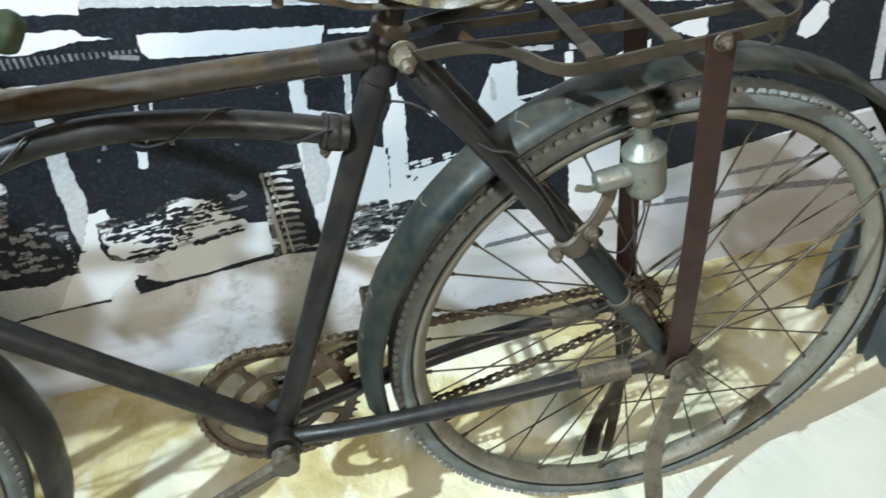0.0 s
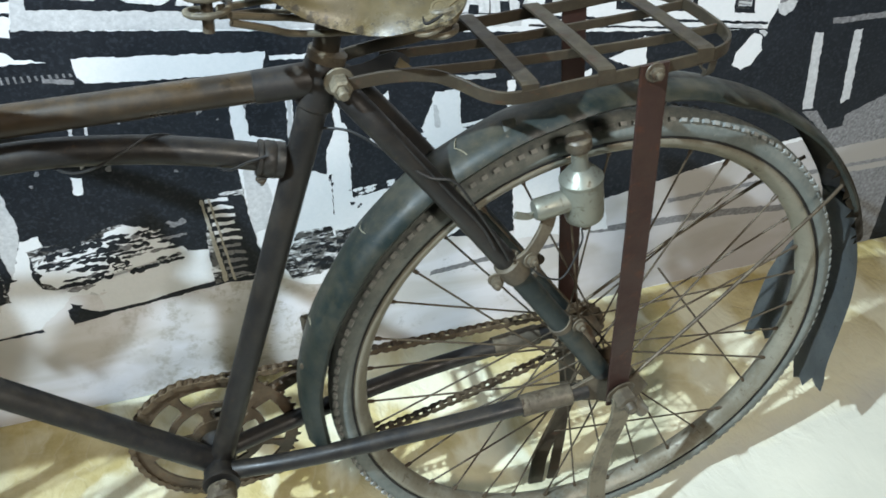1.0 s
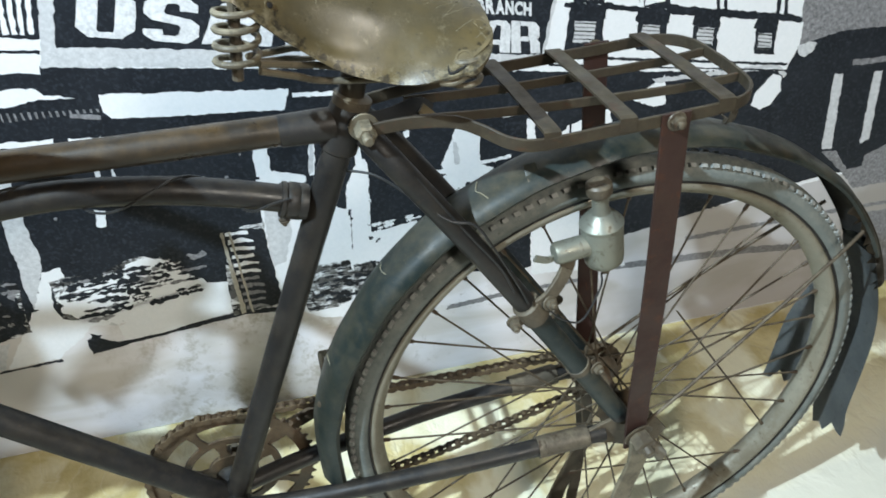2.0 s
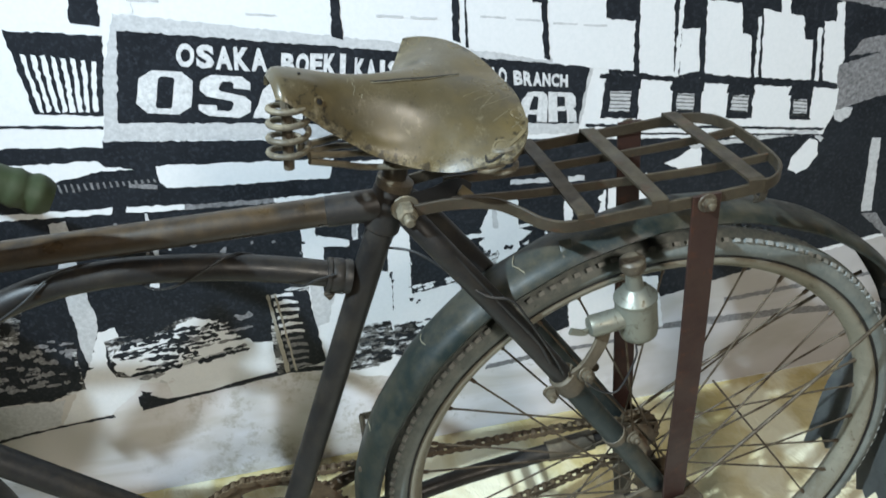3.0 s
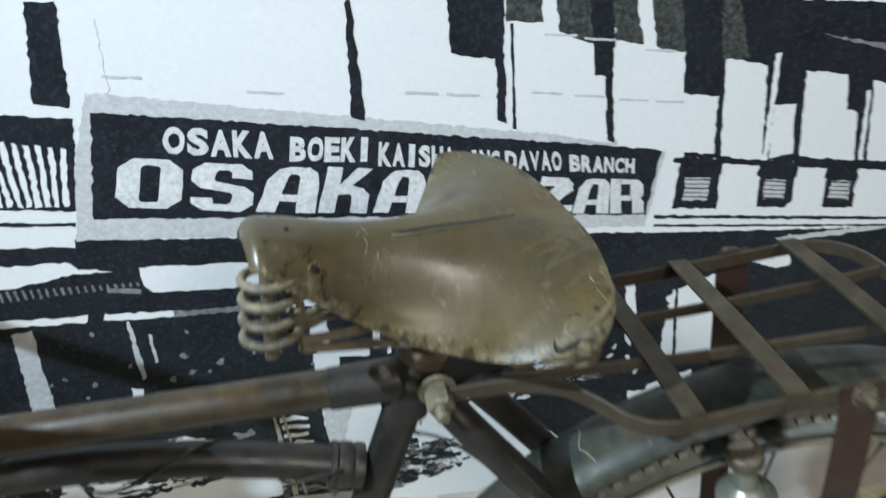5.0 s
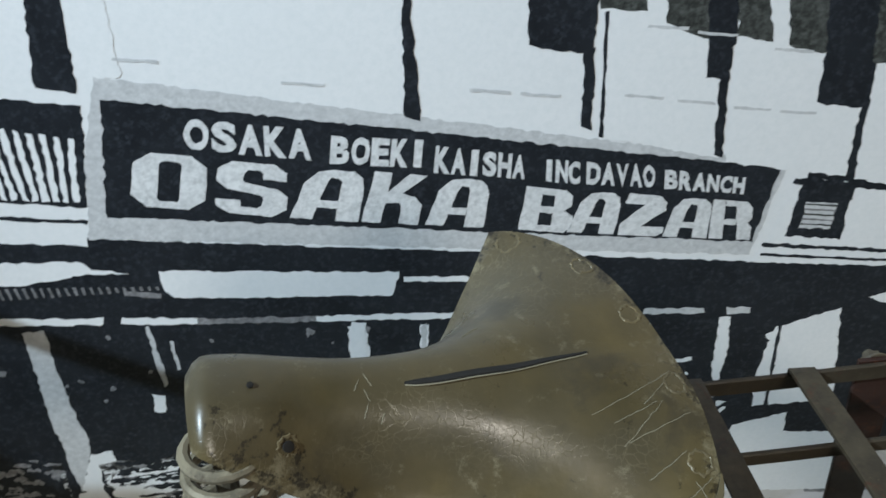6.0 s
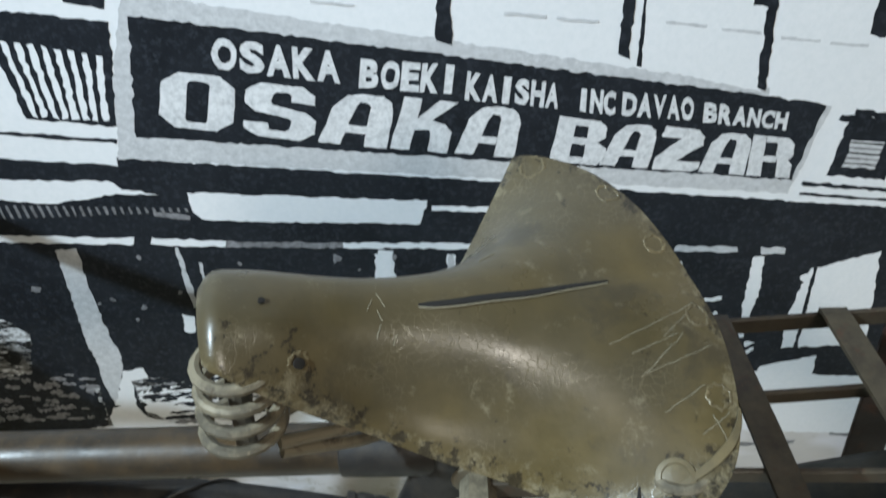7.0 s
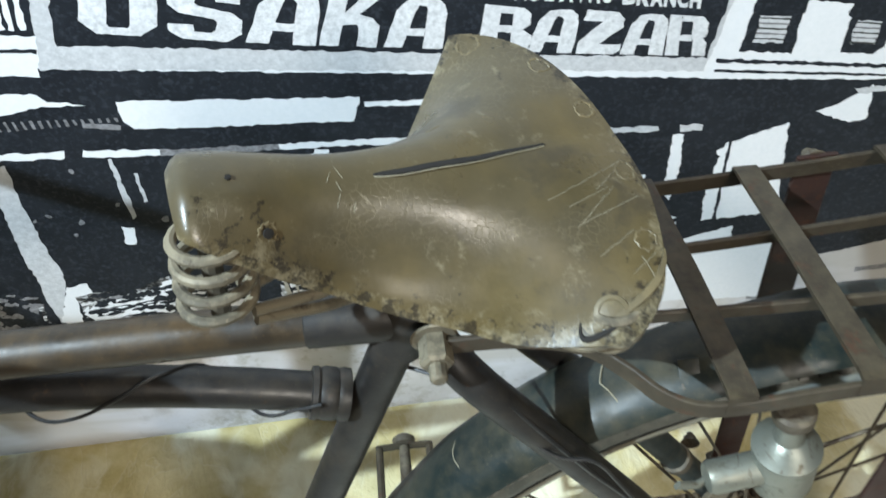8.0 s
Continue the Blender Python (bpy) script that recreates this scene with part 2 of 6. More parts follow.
def plaster():
    n = Nodes("dark_room_paint")
    n.bump(n.noise(120.0, 4.0), 0.2, 0.002)
    return n.done(n.mix(n.noise(3.0), (0.07, 0.07, 0.072), (0.1, 0.098, 0.095)), 0.85)


PLASTER = plaster()

# ---- mesh helpers ----


def part(name, bm, material, parent=None, label="", smooth=35):
    """Links a bmesh as one mesh object under a thing or a part."""
    data = bpy.data.meshes.new(name)
    bmesh.ops.recalc_face_normals(bm, faces=bm.faces[:])
    bm.to_mesh(data)
    bm.free()
    data.materials.append(material)
    if smooth:
        data.shade_smooth()
        data.set_sharp_from_angle(angle=radians(smooth))
    else:
        data.shade_flat()
    ob = new(name, data)
    ob.parent = parent
    return tagged(ob, label) if label else ob


def curve_through(points, steps=8):
    """Catmull-Rom through the points."""
    p = [Vector(q) for q in points]
    p = [2 * p[0] - p[1], *p, 2 * p[-1] - p[-2]]
    out = []
    for i in range(1, len(p) - 2):
        for k in range(steps):
            t = k / steps
            a, b, c, d = p[i - 1], p[i], p[i + 1], p[i + 2]
            out.append(0.5 * (2 * b + (c - a) * t + (2 * a - 5 * b + 4 * c - d) * t * t + (3 * b - a - 3 * c + d) * t ** 3))
    return [*out, p[-2]]


def circle(radius, count=14):
    return [(radius * math.cos(k * math.tau / count), radius * math.sin(k * math.tau / count)) for k in range(count)]


def bar(width, depth, bevel=0.0007):
    a, b, c = width / 2, depth / 2, bevel
    return [(-a + c, -b), (a - c, -b), (a, -b + c), (a, b - c), (a - c, b), (-a + c, b), (-a, b - c), (-a, -b + c)]


def sweep(bm, path, profile, up=None, closed=False):
    """A profile, or one profile a point, drawn along a path. up: where the profile's second axis points."""
    path = [Vector(q) for q in path]
    n, rings, side = len(path), [], None
    for i, p in enumerate(path):
        ahead = path[(i + 1) % n] if closed or i < n - 1 else p
        behind = path[i - 1] if closed or i > 0 else p
        tangent = (ahead - behind).normalized()
        if up is not None:
            side = tangent.cross(Vector(up)).normalized()
        elif side is None:
            side = tangent.orthogonal().normalized()
        else:
            side = (side - tangent * side.dot(tangent)).normalized()
        top = side.cross(tangent)
        prof = profile[i] if isinstance(profile[0][0], tuple) else profile
        rings.append([bm.verts.new(p + side * a + top * b) for a, b in prof])
    m = len(rings[0])
    for i in range(n if closed else n - 1):
        r, s = rings[i], rings[(i + 1) % n]
        for k in range(m):
            bm.faces.new((r[k], r[(k + 1) % m], s[(k + 1) % m], s[k]))
    if not closed:
        bm.faces.new(rings[0])
        bm.faces.new(rings[-1][::-1])
    return bm


def tube(a, b, radius, end=None, count=18):
    bm = bmesh.new()
    a, b = Vector(a), Vector(b)
    radii = [radius + ((end or radius) - radius) * k / 6 for k in range(7)]
    return sweep(bm, [a.lerp(b, k / 6) for k in range(7)], [tuple(circle(r, count)) for r in radii])


def lathe(profile, m, count=24, bm=None):
    """Turns (radius, height) points round the z axis of the pose m."""
    bm = bm or bmesh.new()
    rings = [[bm.verts.new(m @ Vector((r * math.cos(k * math.tau / count), r * math.sin(k * math.tau / count), h))) for k in range(count)] for r, h in profile]
    for r, s in zip(rings, rings[1:]):
        for k in range(count):
            bm.faces.new((r[k], r[(k + 1) % count], s[(k + 1) % count], s[k]))
    bm.faces.new(rings[0])
    bm.faces.new(rings[-1])
    return bm


def along(a, b):
    """A pose at a whose z axis points to b."""
    a, b = Vector(a), Vector(b)
    return Matrix.Translation(a) @ (b - a).to_track_quat("Z", "Y").to_matrix().to_4x4()


def bolt(name, at, ahead, radius, length, parent, material=None):
    """A six-sided nut with a washer and a stub of thread."""
    m = along(at, Vector(at) + Vector(ahead))
    bm = lathe([(radius * 1.45, 0), (radius * 1.5, 0.0008), (radius * 1.4, 0.0018), (radius * 0.9, 0.002)], m, 18)
    lathe([(radius * 1.0, 0.0018), (radius * 1.05, length * 0.6), (radius * 0.8, length * 0.66)], m, 6, bm)
    lathe([(radius * 0.55, length * 0.6), (radius * 0.55, length * 0.95), (radius * 0.4, length)], m, 10, bm)
    return part(name, bm, material or BOLT_STEEL, parent)


def block(m, sx, sy, sz, bevel=0.002):
    bm = bmesh.new()
    bmesh.ops.create_cube(bm, size=1, matrix=m @ Matrix.Diagonal((sx, sy, sz, 1)))
    if bevel:
        bmesh.ops.bevel(bm, geom=bm.edges[:], offset=bevel, segments=2, affect="EDGES", profile=0.6)
    return bm


def blend(x, table):
    """A smooth curve through the (x, value) pairs of a table."""
    n = len(table)
    if x <= table[0][0]:
        return table[0][1]
    if x >= table[-1][0]:
        return table[-1][1]
    k = max(i for i in range(n - 1) if table[i][0] <= x)

    def slope(i):
        a, b = table[max(0, i - 1)], table[min(n - 1, i + 1)]
        return (b[1] - a[1]) / (b[0] - a[0])

    (a, p), (b, q) = table[k], table[k + 1]
    h, t = b - a, (x - a) / (b - a)
    return p * (1 + 2 * t) * (1 - t) ** 2 + slope(k) * h * t * (1 - t) ** 2 + q * t * t * (3 - 2 * t) + slope(k + 1) * h * t * t * (t - 1)


# ---- room ----
def slab(name, m, sx, sy, sz, material, label):
    ob = part(name, block(m, sx, sy, sz, 0), material, None, label, 0)
    return tagged(ob, kind="structure")


WALL_Y, WALL_SLOPE = 0.4591, 0.031
slab("floor", pose(0, -1.2, -0.06), 7.0, 5.0, 0.12, FLOOR, "glossy crumpled floor sheet, ochre yellow fading to white")
slab("wall_north", pose(0, WALL_Y + 0.066, 1.4, 0, 0, math.degrees(math.atan(WALL_SLOPE))), 7.0, 0.12, 2.8, PLASTER, "plain dark grey wall behind the printed mural")
slab("wall_south", pose(0, -3.5, 1.4), 7.0, 0.12, 2.8, PLASTER, "plain dark grey exhibition room wall")
slab("wall_west", pose(-3.3, -1.4, 1.4), 0.12, 4.2, 2.8, PLASTER, "plain dark grey exhibition room wall")
slab("wall_east", pose(3.3, -1.4, 1.4), 0.12, 4.2, 2.8, PLASTER, "plain dark grey exhibition room wall")
slab("ceiling", pose(0, -1.4, 2.86), 7.0, 4.6, 0.12, PLASTER, "plain dark grey exhibition room ceiling")


def on_wall(x, z, lift):
    return Vector((x, WALL_Y + WALL_SLOPE * x - lift, z))


# ---- mural: one printed sheet with its inked shapes ----
sheet = bmesh.new()
for lift in (0.0, 0.004):
    sheet.faces.new([sheet.verts.new(on_wall(x, z, lift)) for x, z in ((-2.6, 0.001), (2.6, 0.001), (2.6, 2.4), (-2.6, 2.4))])
mural = part("mural", sheet, W, None, "", 0)
tagged(mural, "large black and white street photograph printed on the wall", "mural")


def ragged(points, step=0.006, rough=0.0014):
    """Breaks straight edges up the way a coarse copy does."""
    out = []
    for (x, z), (u, v) in zip(points, points[1:] + points[:1]):
        n = max(1, int(math.hypot(u - x, v - z) / step))
        for k in range(n):
            t = k / n
            out.append((x + (u - x) * t + random.uniform(-rough, rough), z + (v - z) * t + random.uniform(-rough, rough)))
    return out


PRINTS = itertools.count()


def shape(name, ink, layer, points, rough=0.0015):
    bm = bmesh.new()
    turns = list(zip(points, points[1:] + points[:1]))
    area = abs(sum(x * v - u * z for (x, z), (u, v) in turns)) / 2
    rough = min(rough, 0.5 * area / sum(math.hypot(u - x, v - z) for (x, z), (u, v) in turns))
    lift = 0.0042 + 0.00016 * layer + 0.0000012 * next(PRINTS)
    face = bm.faces.new([bm.verts.new(on_wall(x, z, lift)) for x, z in ragged(points, rough=rough)])
    bm.normal_update()
    bmesh.ops.triangulate(bm, faces=[face], ngon_method="EAR_CLIP")
    return part(name, bm, ink, mural, "", 0)


def blots(name, ink, layer, corners, count, size):
    """Scattered ink marks inside a four-sided patch."""
    bm = bmesh.new()
    (x0, z0), (x1, z1), (x2, z2), (x3, z3) = corners
    for i in range(count):
        u, v = random.random(), random.random()
        x = (x0 * (1 - u) + x1 * u) * (1 - v) + (x3 * (1 - u) + x2 * u) * v
        z = (z0 * (1 - u) + z1 * u) * (1 - v) + (z3 * (1 - u) + z2 * u) * v
        r, w, turn = size * random.uniform(0.35, 1.0), random.uniform(0.45, 1.6), random.uniform(0, 3)
        ring = []
        for k in range(9):
            a, q = k * math.tau / 9, r * random.uniform(0.5, 1.1)
            p, s = q * w * math.cos(a), q * math.sin(a)
            ring.append(bm.verts.new(on_wall(x + p * math.cos(turn) - s * math.sin(turn), z + p * math.sin(turn) + s * math.cos(turn), 0.0042 + 0.00016 * layer + 0.000002 * i)))
        bm.faces.new(ring)
    return tagged(part(name, bm, ink, mural, "", 0), kind="stuff")


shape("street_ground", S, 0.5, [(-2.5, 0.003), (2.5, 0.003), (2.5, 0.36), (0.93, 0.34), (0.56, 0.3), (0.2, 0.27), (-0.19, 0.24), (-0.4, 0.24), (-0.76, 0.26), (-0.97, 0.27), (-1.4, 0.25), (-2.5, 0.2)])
shape("shop_front", D, 1, [(-1.112, 0.721), (-0.825, 0.712), (-0.678, 0.696), (-0.674, 0.705), (0.055, 0.616), (0.526, 0.565), (0.541, 0.658), (0.765, 0.651), (1.031, 0.613), (1.165, 0.323), (0.708, 0.325), (0.561, 0.309), (0.264, 0.261), (0.036, 0.217), (-0.186, 0.261), (-0.429, 0.297), (-0.561, 0.311), (-0.704, 0.292), (-0.727, 0.266), (-0.948, 0.266), (-1.303, 0.236)])
shape("upper_shade", D, 1, [(0.042, 0.939), (0.465, 0.896), (0.926, 0.839), (1.020, 0.636), (0.541, 0.658), (0.531, 0.656), (0.100, 0.723), (0.080, 0.872)])
shape("window_recess", D, 1, [(-0.657, 0.981), (-0.627, 0.979), (-0.640, 0.867), (-0.677, 0.874)])
shape("balcony_shade", D, 1, [(-0.761, 0.873), (-0.640, 0.854), (-0.664, 0.742), (-0.752, 0.756), (-0.758, 0.844)])
shape("ledge_line", D, 1, [(-1.088, 0.780), (-0.816, 0.746), (-0.669, 0.728), (-0.670, 0.723), (-0.817, 0.742), (-1.090, 0.775)])
shape("balcony_shade", D, 1, [(-1.050, 0.878), (-0.823, 0.867), (-0.826, 0.857), (-1.055, 0.865)])
shape("sign_frame", L, 1.6, [(-0.621, 0.882), (0.073, 0.745), (0.054, 0.626), (-0.673, 0.704), (-0.653, 0.797)])
shape("sign_panel", D, 2, [(-0.620, 0.860), (0.066, 0.739), (0.053, 0.644), (-0.649, 0.730)])
shape("sign_frame", W, 2, [(-0.606, 0.961), (-0.594, 0.960), (-0.596, 0.880), (-0.620, 0.881)])
shape("facade_post", D, 3, [(-0.331, 0.961), (-0.325, 0.961), (-0.319, 0.819), (-0.335, 0.824)])
shape("facade_post", D, 3, [(-0.217, 0.955), (-0.149, 0.950), (-0.151, 0.880), (-0.186, 0.883), (-0.213, 0.891)])
shape("facade_post", D, 3, [(-0.160, 0.885), (-0.149, 0.884), (-0.146, 0.798), (-0.156, 0.802)])
shape("facade_post", D, 3, [(-0.142, 0.919), (-0.139, 0.919), (-0.133, 0.788), (-0.137, 0.789)])
shape("facade_post", D, 3, [(-0.039, 0.944), (-0.019, 0.943), (-0.011, 0.847), (-0.002, 0.756), (-0.012, 0.759), (-0.020, 0.846), (-0.033, 0.851)])
shape("wall_panel", W, 2, [(-0.014, 0.942), (0.06, 0.938), (0.134, 0.84), (0.141, 0.723), (0.002, 0.750)])
shape("wall_panel", W, 2, [(-0.147, 0.955), (-0.02, 0.948), (-0.006, 0.755), (-0.135, 0.79)])
shape("upper_window", K, 3, [(-0.149, 0.95), (-0.105, 0.948), (-0.102, 0.917), (-0.147, 0.923)])
shape("upper_window", K, 3, [(-0.088, 0.947), (-0.047, 0.945), (-0.037, 0.886), (-0.082, 0.905)])
shape("facade_post", D, 3, [(-0.047, 0.945), (-0.018, 0.944), (-0.009, 0.881), (-0.019, 0.876), (-0.018, 0.847), (-0.034, 0.847)])
shape("upper_window", K, 3, [(-0.018, 0.944), (0.011, 0.942), (0.026, 0.881), (-0.01, 0.889)])
shape("upper_window", K, 3, [(0.031, 0.941), (0.071, 0.94), (0.085, 0.866), (0.044, 0.876)])
shape("facade_post", D, 3, [(0.068, 0.94), (0.121, 0.937), (0.139, 0.805), (0.086, 0.813), (0.083, 0.867)])
shape("upper_window", K, 3, [(0.121, 0.938), (0.143, 0.936), (0.171, 0.852), (0.134, 0.853)])
shape("wall_panel", W, 2, [(0.139, 0.855), (0.198, 0.841), (0.216, 0.706), (0.152, 0.719)])
shape("drain_pipe", W, 2, [(0.208, 0.854), (0.215, 0.855), (0.228, 0.619), (0.220, 0.620)])
shape("wall_panel", W, 2, [(0.219, 0.785), (0.250, 0.783), (0.260, 0.710), (0.224, 0.709)])
shape("wall_panel", W, 2, [(0.256, 0.828), (0.318, 0.817), (0.328, 0.768), (0.346, 0.763), (0.359, 0.690), (0.271, 0.705)])
shape("wall_panel", W, 2, [(0.353, 0.792), (0.359, 0.792), (0.373, 0.689), (0.365, 0.689)])
shape("wall_panel", W, 2, [(0.360, 0.804), (0.394, 0.796), (0.386, 0.830), (0.403, 0.828), (0.412, 0.792), (0.438, 0.785), (0.448, 0.746), (0.465, 0.743), (0.477, 0.672), (0.379, 0.687)])
shape("wall_panel", W, 2, [(0.469, 0.764), (0.478, 0.763), (0.493, 0.670), (0.485, 0.671)])
shape("wall_panel", W, 2, [(0.479, 0.774), (0.501, 0.771), (0.496, 0.803), (0.509, 0.802), (0.534, 0.705), (0.538, 0.658), (0.501, 0.669)])
shape("wall_panel", G, 2, [(0.543, 0.708), (0.562, 0.736), (0.607, 0.740), (0.663, 0.743), (0.676, 0.701), (0.583, 0.710)])
shape("curved_cornice", G, 2, [(0.526, 0.693), (0.592, 0.707), (0.856, 0.726), (0.897, 0.626), (0.617, 0.626), (0.544, 0.608)])
shape("curved_cornice", G, 2, [(0.272, 0.873), (0.365, 0.854), (0.486, 0.820), (0.722, 0.769), (0.727, 0.755), (0.489, 0.809), (0.367, 0.845)])
shape("window_strip", W, 2, [(0.085, 0.722), (0.538, 0.651), (0.543, 0.610), (0.527, 0.564), (0.060, 0.614), (0.075, 0.651)])
shape("sash_line", D, 3, [(0.085, 0.726), (0.535, 0.659), (0.536, 0.650), (0.083, 0.719)])
shape("dark_window", D, 3, [(0.095, 0.705), (0.154, 0.696), (0.159, 0.640), (0.091, 0.649)])
shape("dark_window", D, 3, [(0.215, 0.691), (0.270, 0.682), (0.275, 0.638), (0.264, 0.629), (0.219, 0.634)])
shape("dark_window", D, 3, [(0.321, 0.674), (0.368, 0.667), (0.375, 0.614), (0.324, 0.621)])
shape("dark_window", D, 3, [(0.443, 0.658), (0.484, 0.652), (0.494, 0.597), (0.451, 0.603)])
shape("sash_line", D, 3, [(0.066, 0.642), (0.526, 0.578), (0.528, 0.573), (0.064, 0.637)])
shape("sash_line", D, 3, [(0.067, 0.627), (0.526, 0.566), (0.526, 0.563), (0.067, 0.623)])
shape("blind", L, 4, [(0.105, 0.693), (0.141, 0.688), (0.143, 0.655), (0.105, 0.659)])
shape("blind", L, 4, [(0.225, 0.676), (0.257, 0.672), (0.260, 0.642), (0.227, 0.646)])
shape("blind", L, 4, [(0.330, 0.663), (0.361, 0.658), (0.364, 0.628), (0.331, 0.633)])
shape("blind", L, 4, [(0.452, 0.641), (0.479, 0.637), (0.484, 0.610), (0.456, 0.615)])
for x, z, w in ((0.105, 0.692, 0.037), (0.226, 0.675, 0.033), (0.331, 0.661, 0.031), (0.453, 0.639, 0.028)):
    for k in range(5):
        shape("blind_slat", (K, G)[k % 2], 5, [(x, z - 0.0065 * k), (x + w, z - 0.005 - 0.0065 * k), (x + w, z - 0.0072 - 0.0065 * k), (x, z - 0.0022 - 0.0065 * k)], 0.0008)
for x, z, w in ((0.095, 0.722, 0.062), (0.213, 0.704, 0.06), (0.32, 0.688, 0.05), (0.442, 0.671, 0.045)):
    shape("dark_window", D, 3.3, [(x, z), (x + w, z - 0.0095), (x + w + 0.001, z - 0.03), (x - 0.002, z - 0.022)])
shape("awning", W, 2, [(-1.121, 0.697), (-0.833, 0.685), (-0.688, 0.676), (-0.682, 0.666), (-0.643, 0.657), (-0.688, 0.659), (-0.764, 0.649), (-0.840, 0.661), (-1.132, 0.668)])
shape("awning", W, 2, [(-0.613, 0.658), (-0.351, 0.635), (-0.354, 0.620), (-0.359, 0.602), (-0.604, 0.619), (-0.613, 0.632)])
shape("awning", W, 2, [(-0.347, 0.628), (-0.272, 0.622), (-0.272, 0.614), (-0.347, 0.621)])
shape("lintel_line", W, 2, [(-1.010, 0.623), (-0.828, 0.608), (-0.685, 0.598), (-0.688, 0.588), (-0.832, 0.599), (-1.016, 0.612)])
shape("lintel_line", W, 2, [(-0.667, 0.597), (-0.583, 0.589), (-0.584, 0.580), (-0.670, 0.587)])
shape("lintel_line", G, 2, [(-0.583, 0.588), (-0.449, 0.580), (-0.450, 0.571), (-0.584, 0.580)])
shape("lintel_line", W, 2, [(-0.449, 0.580), (-0.278, 0.570), (-0.278, 0.561), (-0.449, 0.572)])
shape("lintel_line", L, 2, [(-0.063, 0.556), (0.012, 0.551), (0.014, 0.542), (-0.062, 0.548)])
shape("lintel_line", L, 2, [(0.040, 0.549), (0.071, 0.547), (0.073, 0.538), (0.042, 0.539)])
shape("awning_hatch", G, 2, [(-0.655, 0.635), (-0.615, 0.626), (-0.616, 0.621), (-0.657, 0.627)])
shape("thin_rail", L, 2, [(-0.644, 0.581), (-0.640, 0.581), (-0.636, 0.491), (-0.644, 0.486)])
shape("thin_rail", L, 2, [(-0.622, 0.558), (-0.618, 0.558), (-0.618, 0.513), (-0.622, 0.511)])
shape("paper_patch", W, 2, [(-0.662, 0.473), (-0.646, 0.475), (-0.654, 0.443), (-0.667, 0.445)])
shape("pale_post", W, 2, [(-0.410, 0.567), (-0.394, 0.564), (-0.391, 0.459), (-0.412, 0.461)])
shape("pale_post", W, 2, [(-0.415, 0.562), (-0.395, 0.559), (-0.394, 0.495), (-0.417, 0.495)])
shape("pale_post", W, 2, [(-0.330, 0.557), (-0.321, 0.555), (-0.324, 0.479), (-0.333, 0.480)])
shape("pale_post", L, 2, [(-0.101, 0.504), (-0.092, 0.508), (-0.088, 0.466), (-0.098, 0.466)])
shape("thin_rail", W, 2, [(-0.211, 0.464), (-0.085, 0.465), (0.010, 0.471), (0.011, 0.464), (-0.085, 0.456), (-0.212, 0.454)])
shape("paper_patch", W, 2, [(0.088, 0.339), (0.160, 0.357), (0.164, 0.300), (0.143, 0.279), (0.111, 0.247), (0.071, 0.229), (0.073, 0.293)])
shape("paper_patch", W, 2, [(0.035, 0.534), (0.048, 0.535), (0.055, 0.477), (0.052, 0.418), (0.040, 0.439)])
shape("paper_patch", W, 2, [(0.109, 0.511), (0.187, 0.535), (0.219, 0.375), (0.107, 0.373), (0.100, 0.435)])
shape("thin_rail", D, 3, [(0.112, 0.529), (0.116, 0.529), (0.129, 0.371), (0.124, 0.371)])
shape("paper_patch", W, 2, [(0.218, 0.548), (0.245, 0.558), (0.284, 0.584), (0.294, 0.529), (0.271, 0.526)])
shape("paper_patch", W, 2, [(0.054, 0.332), (0.237, 0.310), (0.265, 0.183), (0.065, 0.204)])
shape("shop_lamp", W, 2, [(0.472, 0.504), (0.474, 0.526), (0.503, 0.561), (0.522, 0.553), (0.528, 0.525), (0.514, 0.499), (0.492, 0.492)])
shape("shop_lamp", L, 2, [(0.260, 0.579), (0.509, 0.579), (0.531, 0.557), (0.526, 0.549), (0.506, 0.571), (0.267, 0.570)])
shape("pale_post", L, 2, [(0.637, 0.544), (0.657, 0.543), (0.684, 0.385), (0.659, 0.384)])
shape("pale_post", L, 2, [(0.726, 0.537), (0.745, 0.540), (0.769, 0.393), (0.749, 0.384)])
shape("paper_patch", G, 2, [(0.662, 0.379), (0.695, 0.378), (0.738, 0.330), (0.774, 0.330), (0.770, 0.356), (0.890, 0.400), (0.968, 0.284), (0.770, 0.279), (0.726, 0.326)])
shape("paper_patch", G, 2, [(0.846, 0.533), (0.860, 0.531), (0.901, 0.373), (0.877, 0.364)])
shape("paper_patch", G, 2, [(0.668, 0.568), (0.819, 0.567), (0.823, 0.555), (0.672, 0.557)])
shape("kerb_line", D, 1, [(-1.332, 0.161), (-0.969, 0.191), (-0.775, 0.202), (-0.775, 0.195), (-0.870, 0.193), (-0.972, 0.181), (-1.337, 0.149)])
shape("kerb_line", D, 1, [(-0.720, 0.243), (-0.705, 0.235), (-0.719, 0.213), (-0.633, 0.219), (-0.554, 0.231), (-0.454, 0.238), (-0.385, 0.228), (-0.385, 0.219), (-0.475, 0.227), (-0.555, 0.219), (-0.639, 0.211), (-0.707, 0.202), (-0.726, 0.205)])
shape("kerb_line", D, 1, [(-0.385, 0.227), (-0.292, 0.217), (-0.186, 0.219), (-0.186, 0.212), (-0.293, 0.209), (-0.385, 0.219)])
shape("kerb_mark", D, 1, [(-0.548, 0.256), (-0.531, 0.255), (-0.532, 0.246), (-0.549, 0.247)])
shape("grey_streak", G, 1, [(0.223, 0.194), (0.375, 0.185), (0.536, 0.176), (0.739, 0.151), (1.091, 0.107), (1.099, 0.090), (0.744, 0.135), (0.540, 0.158), (0.378, 0.168), (0.225, 0.180)])
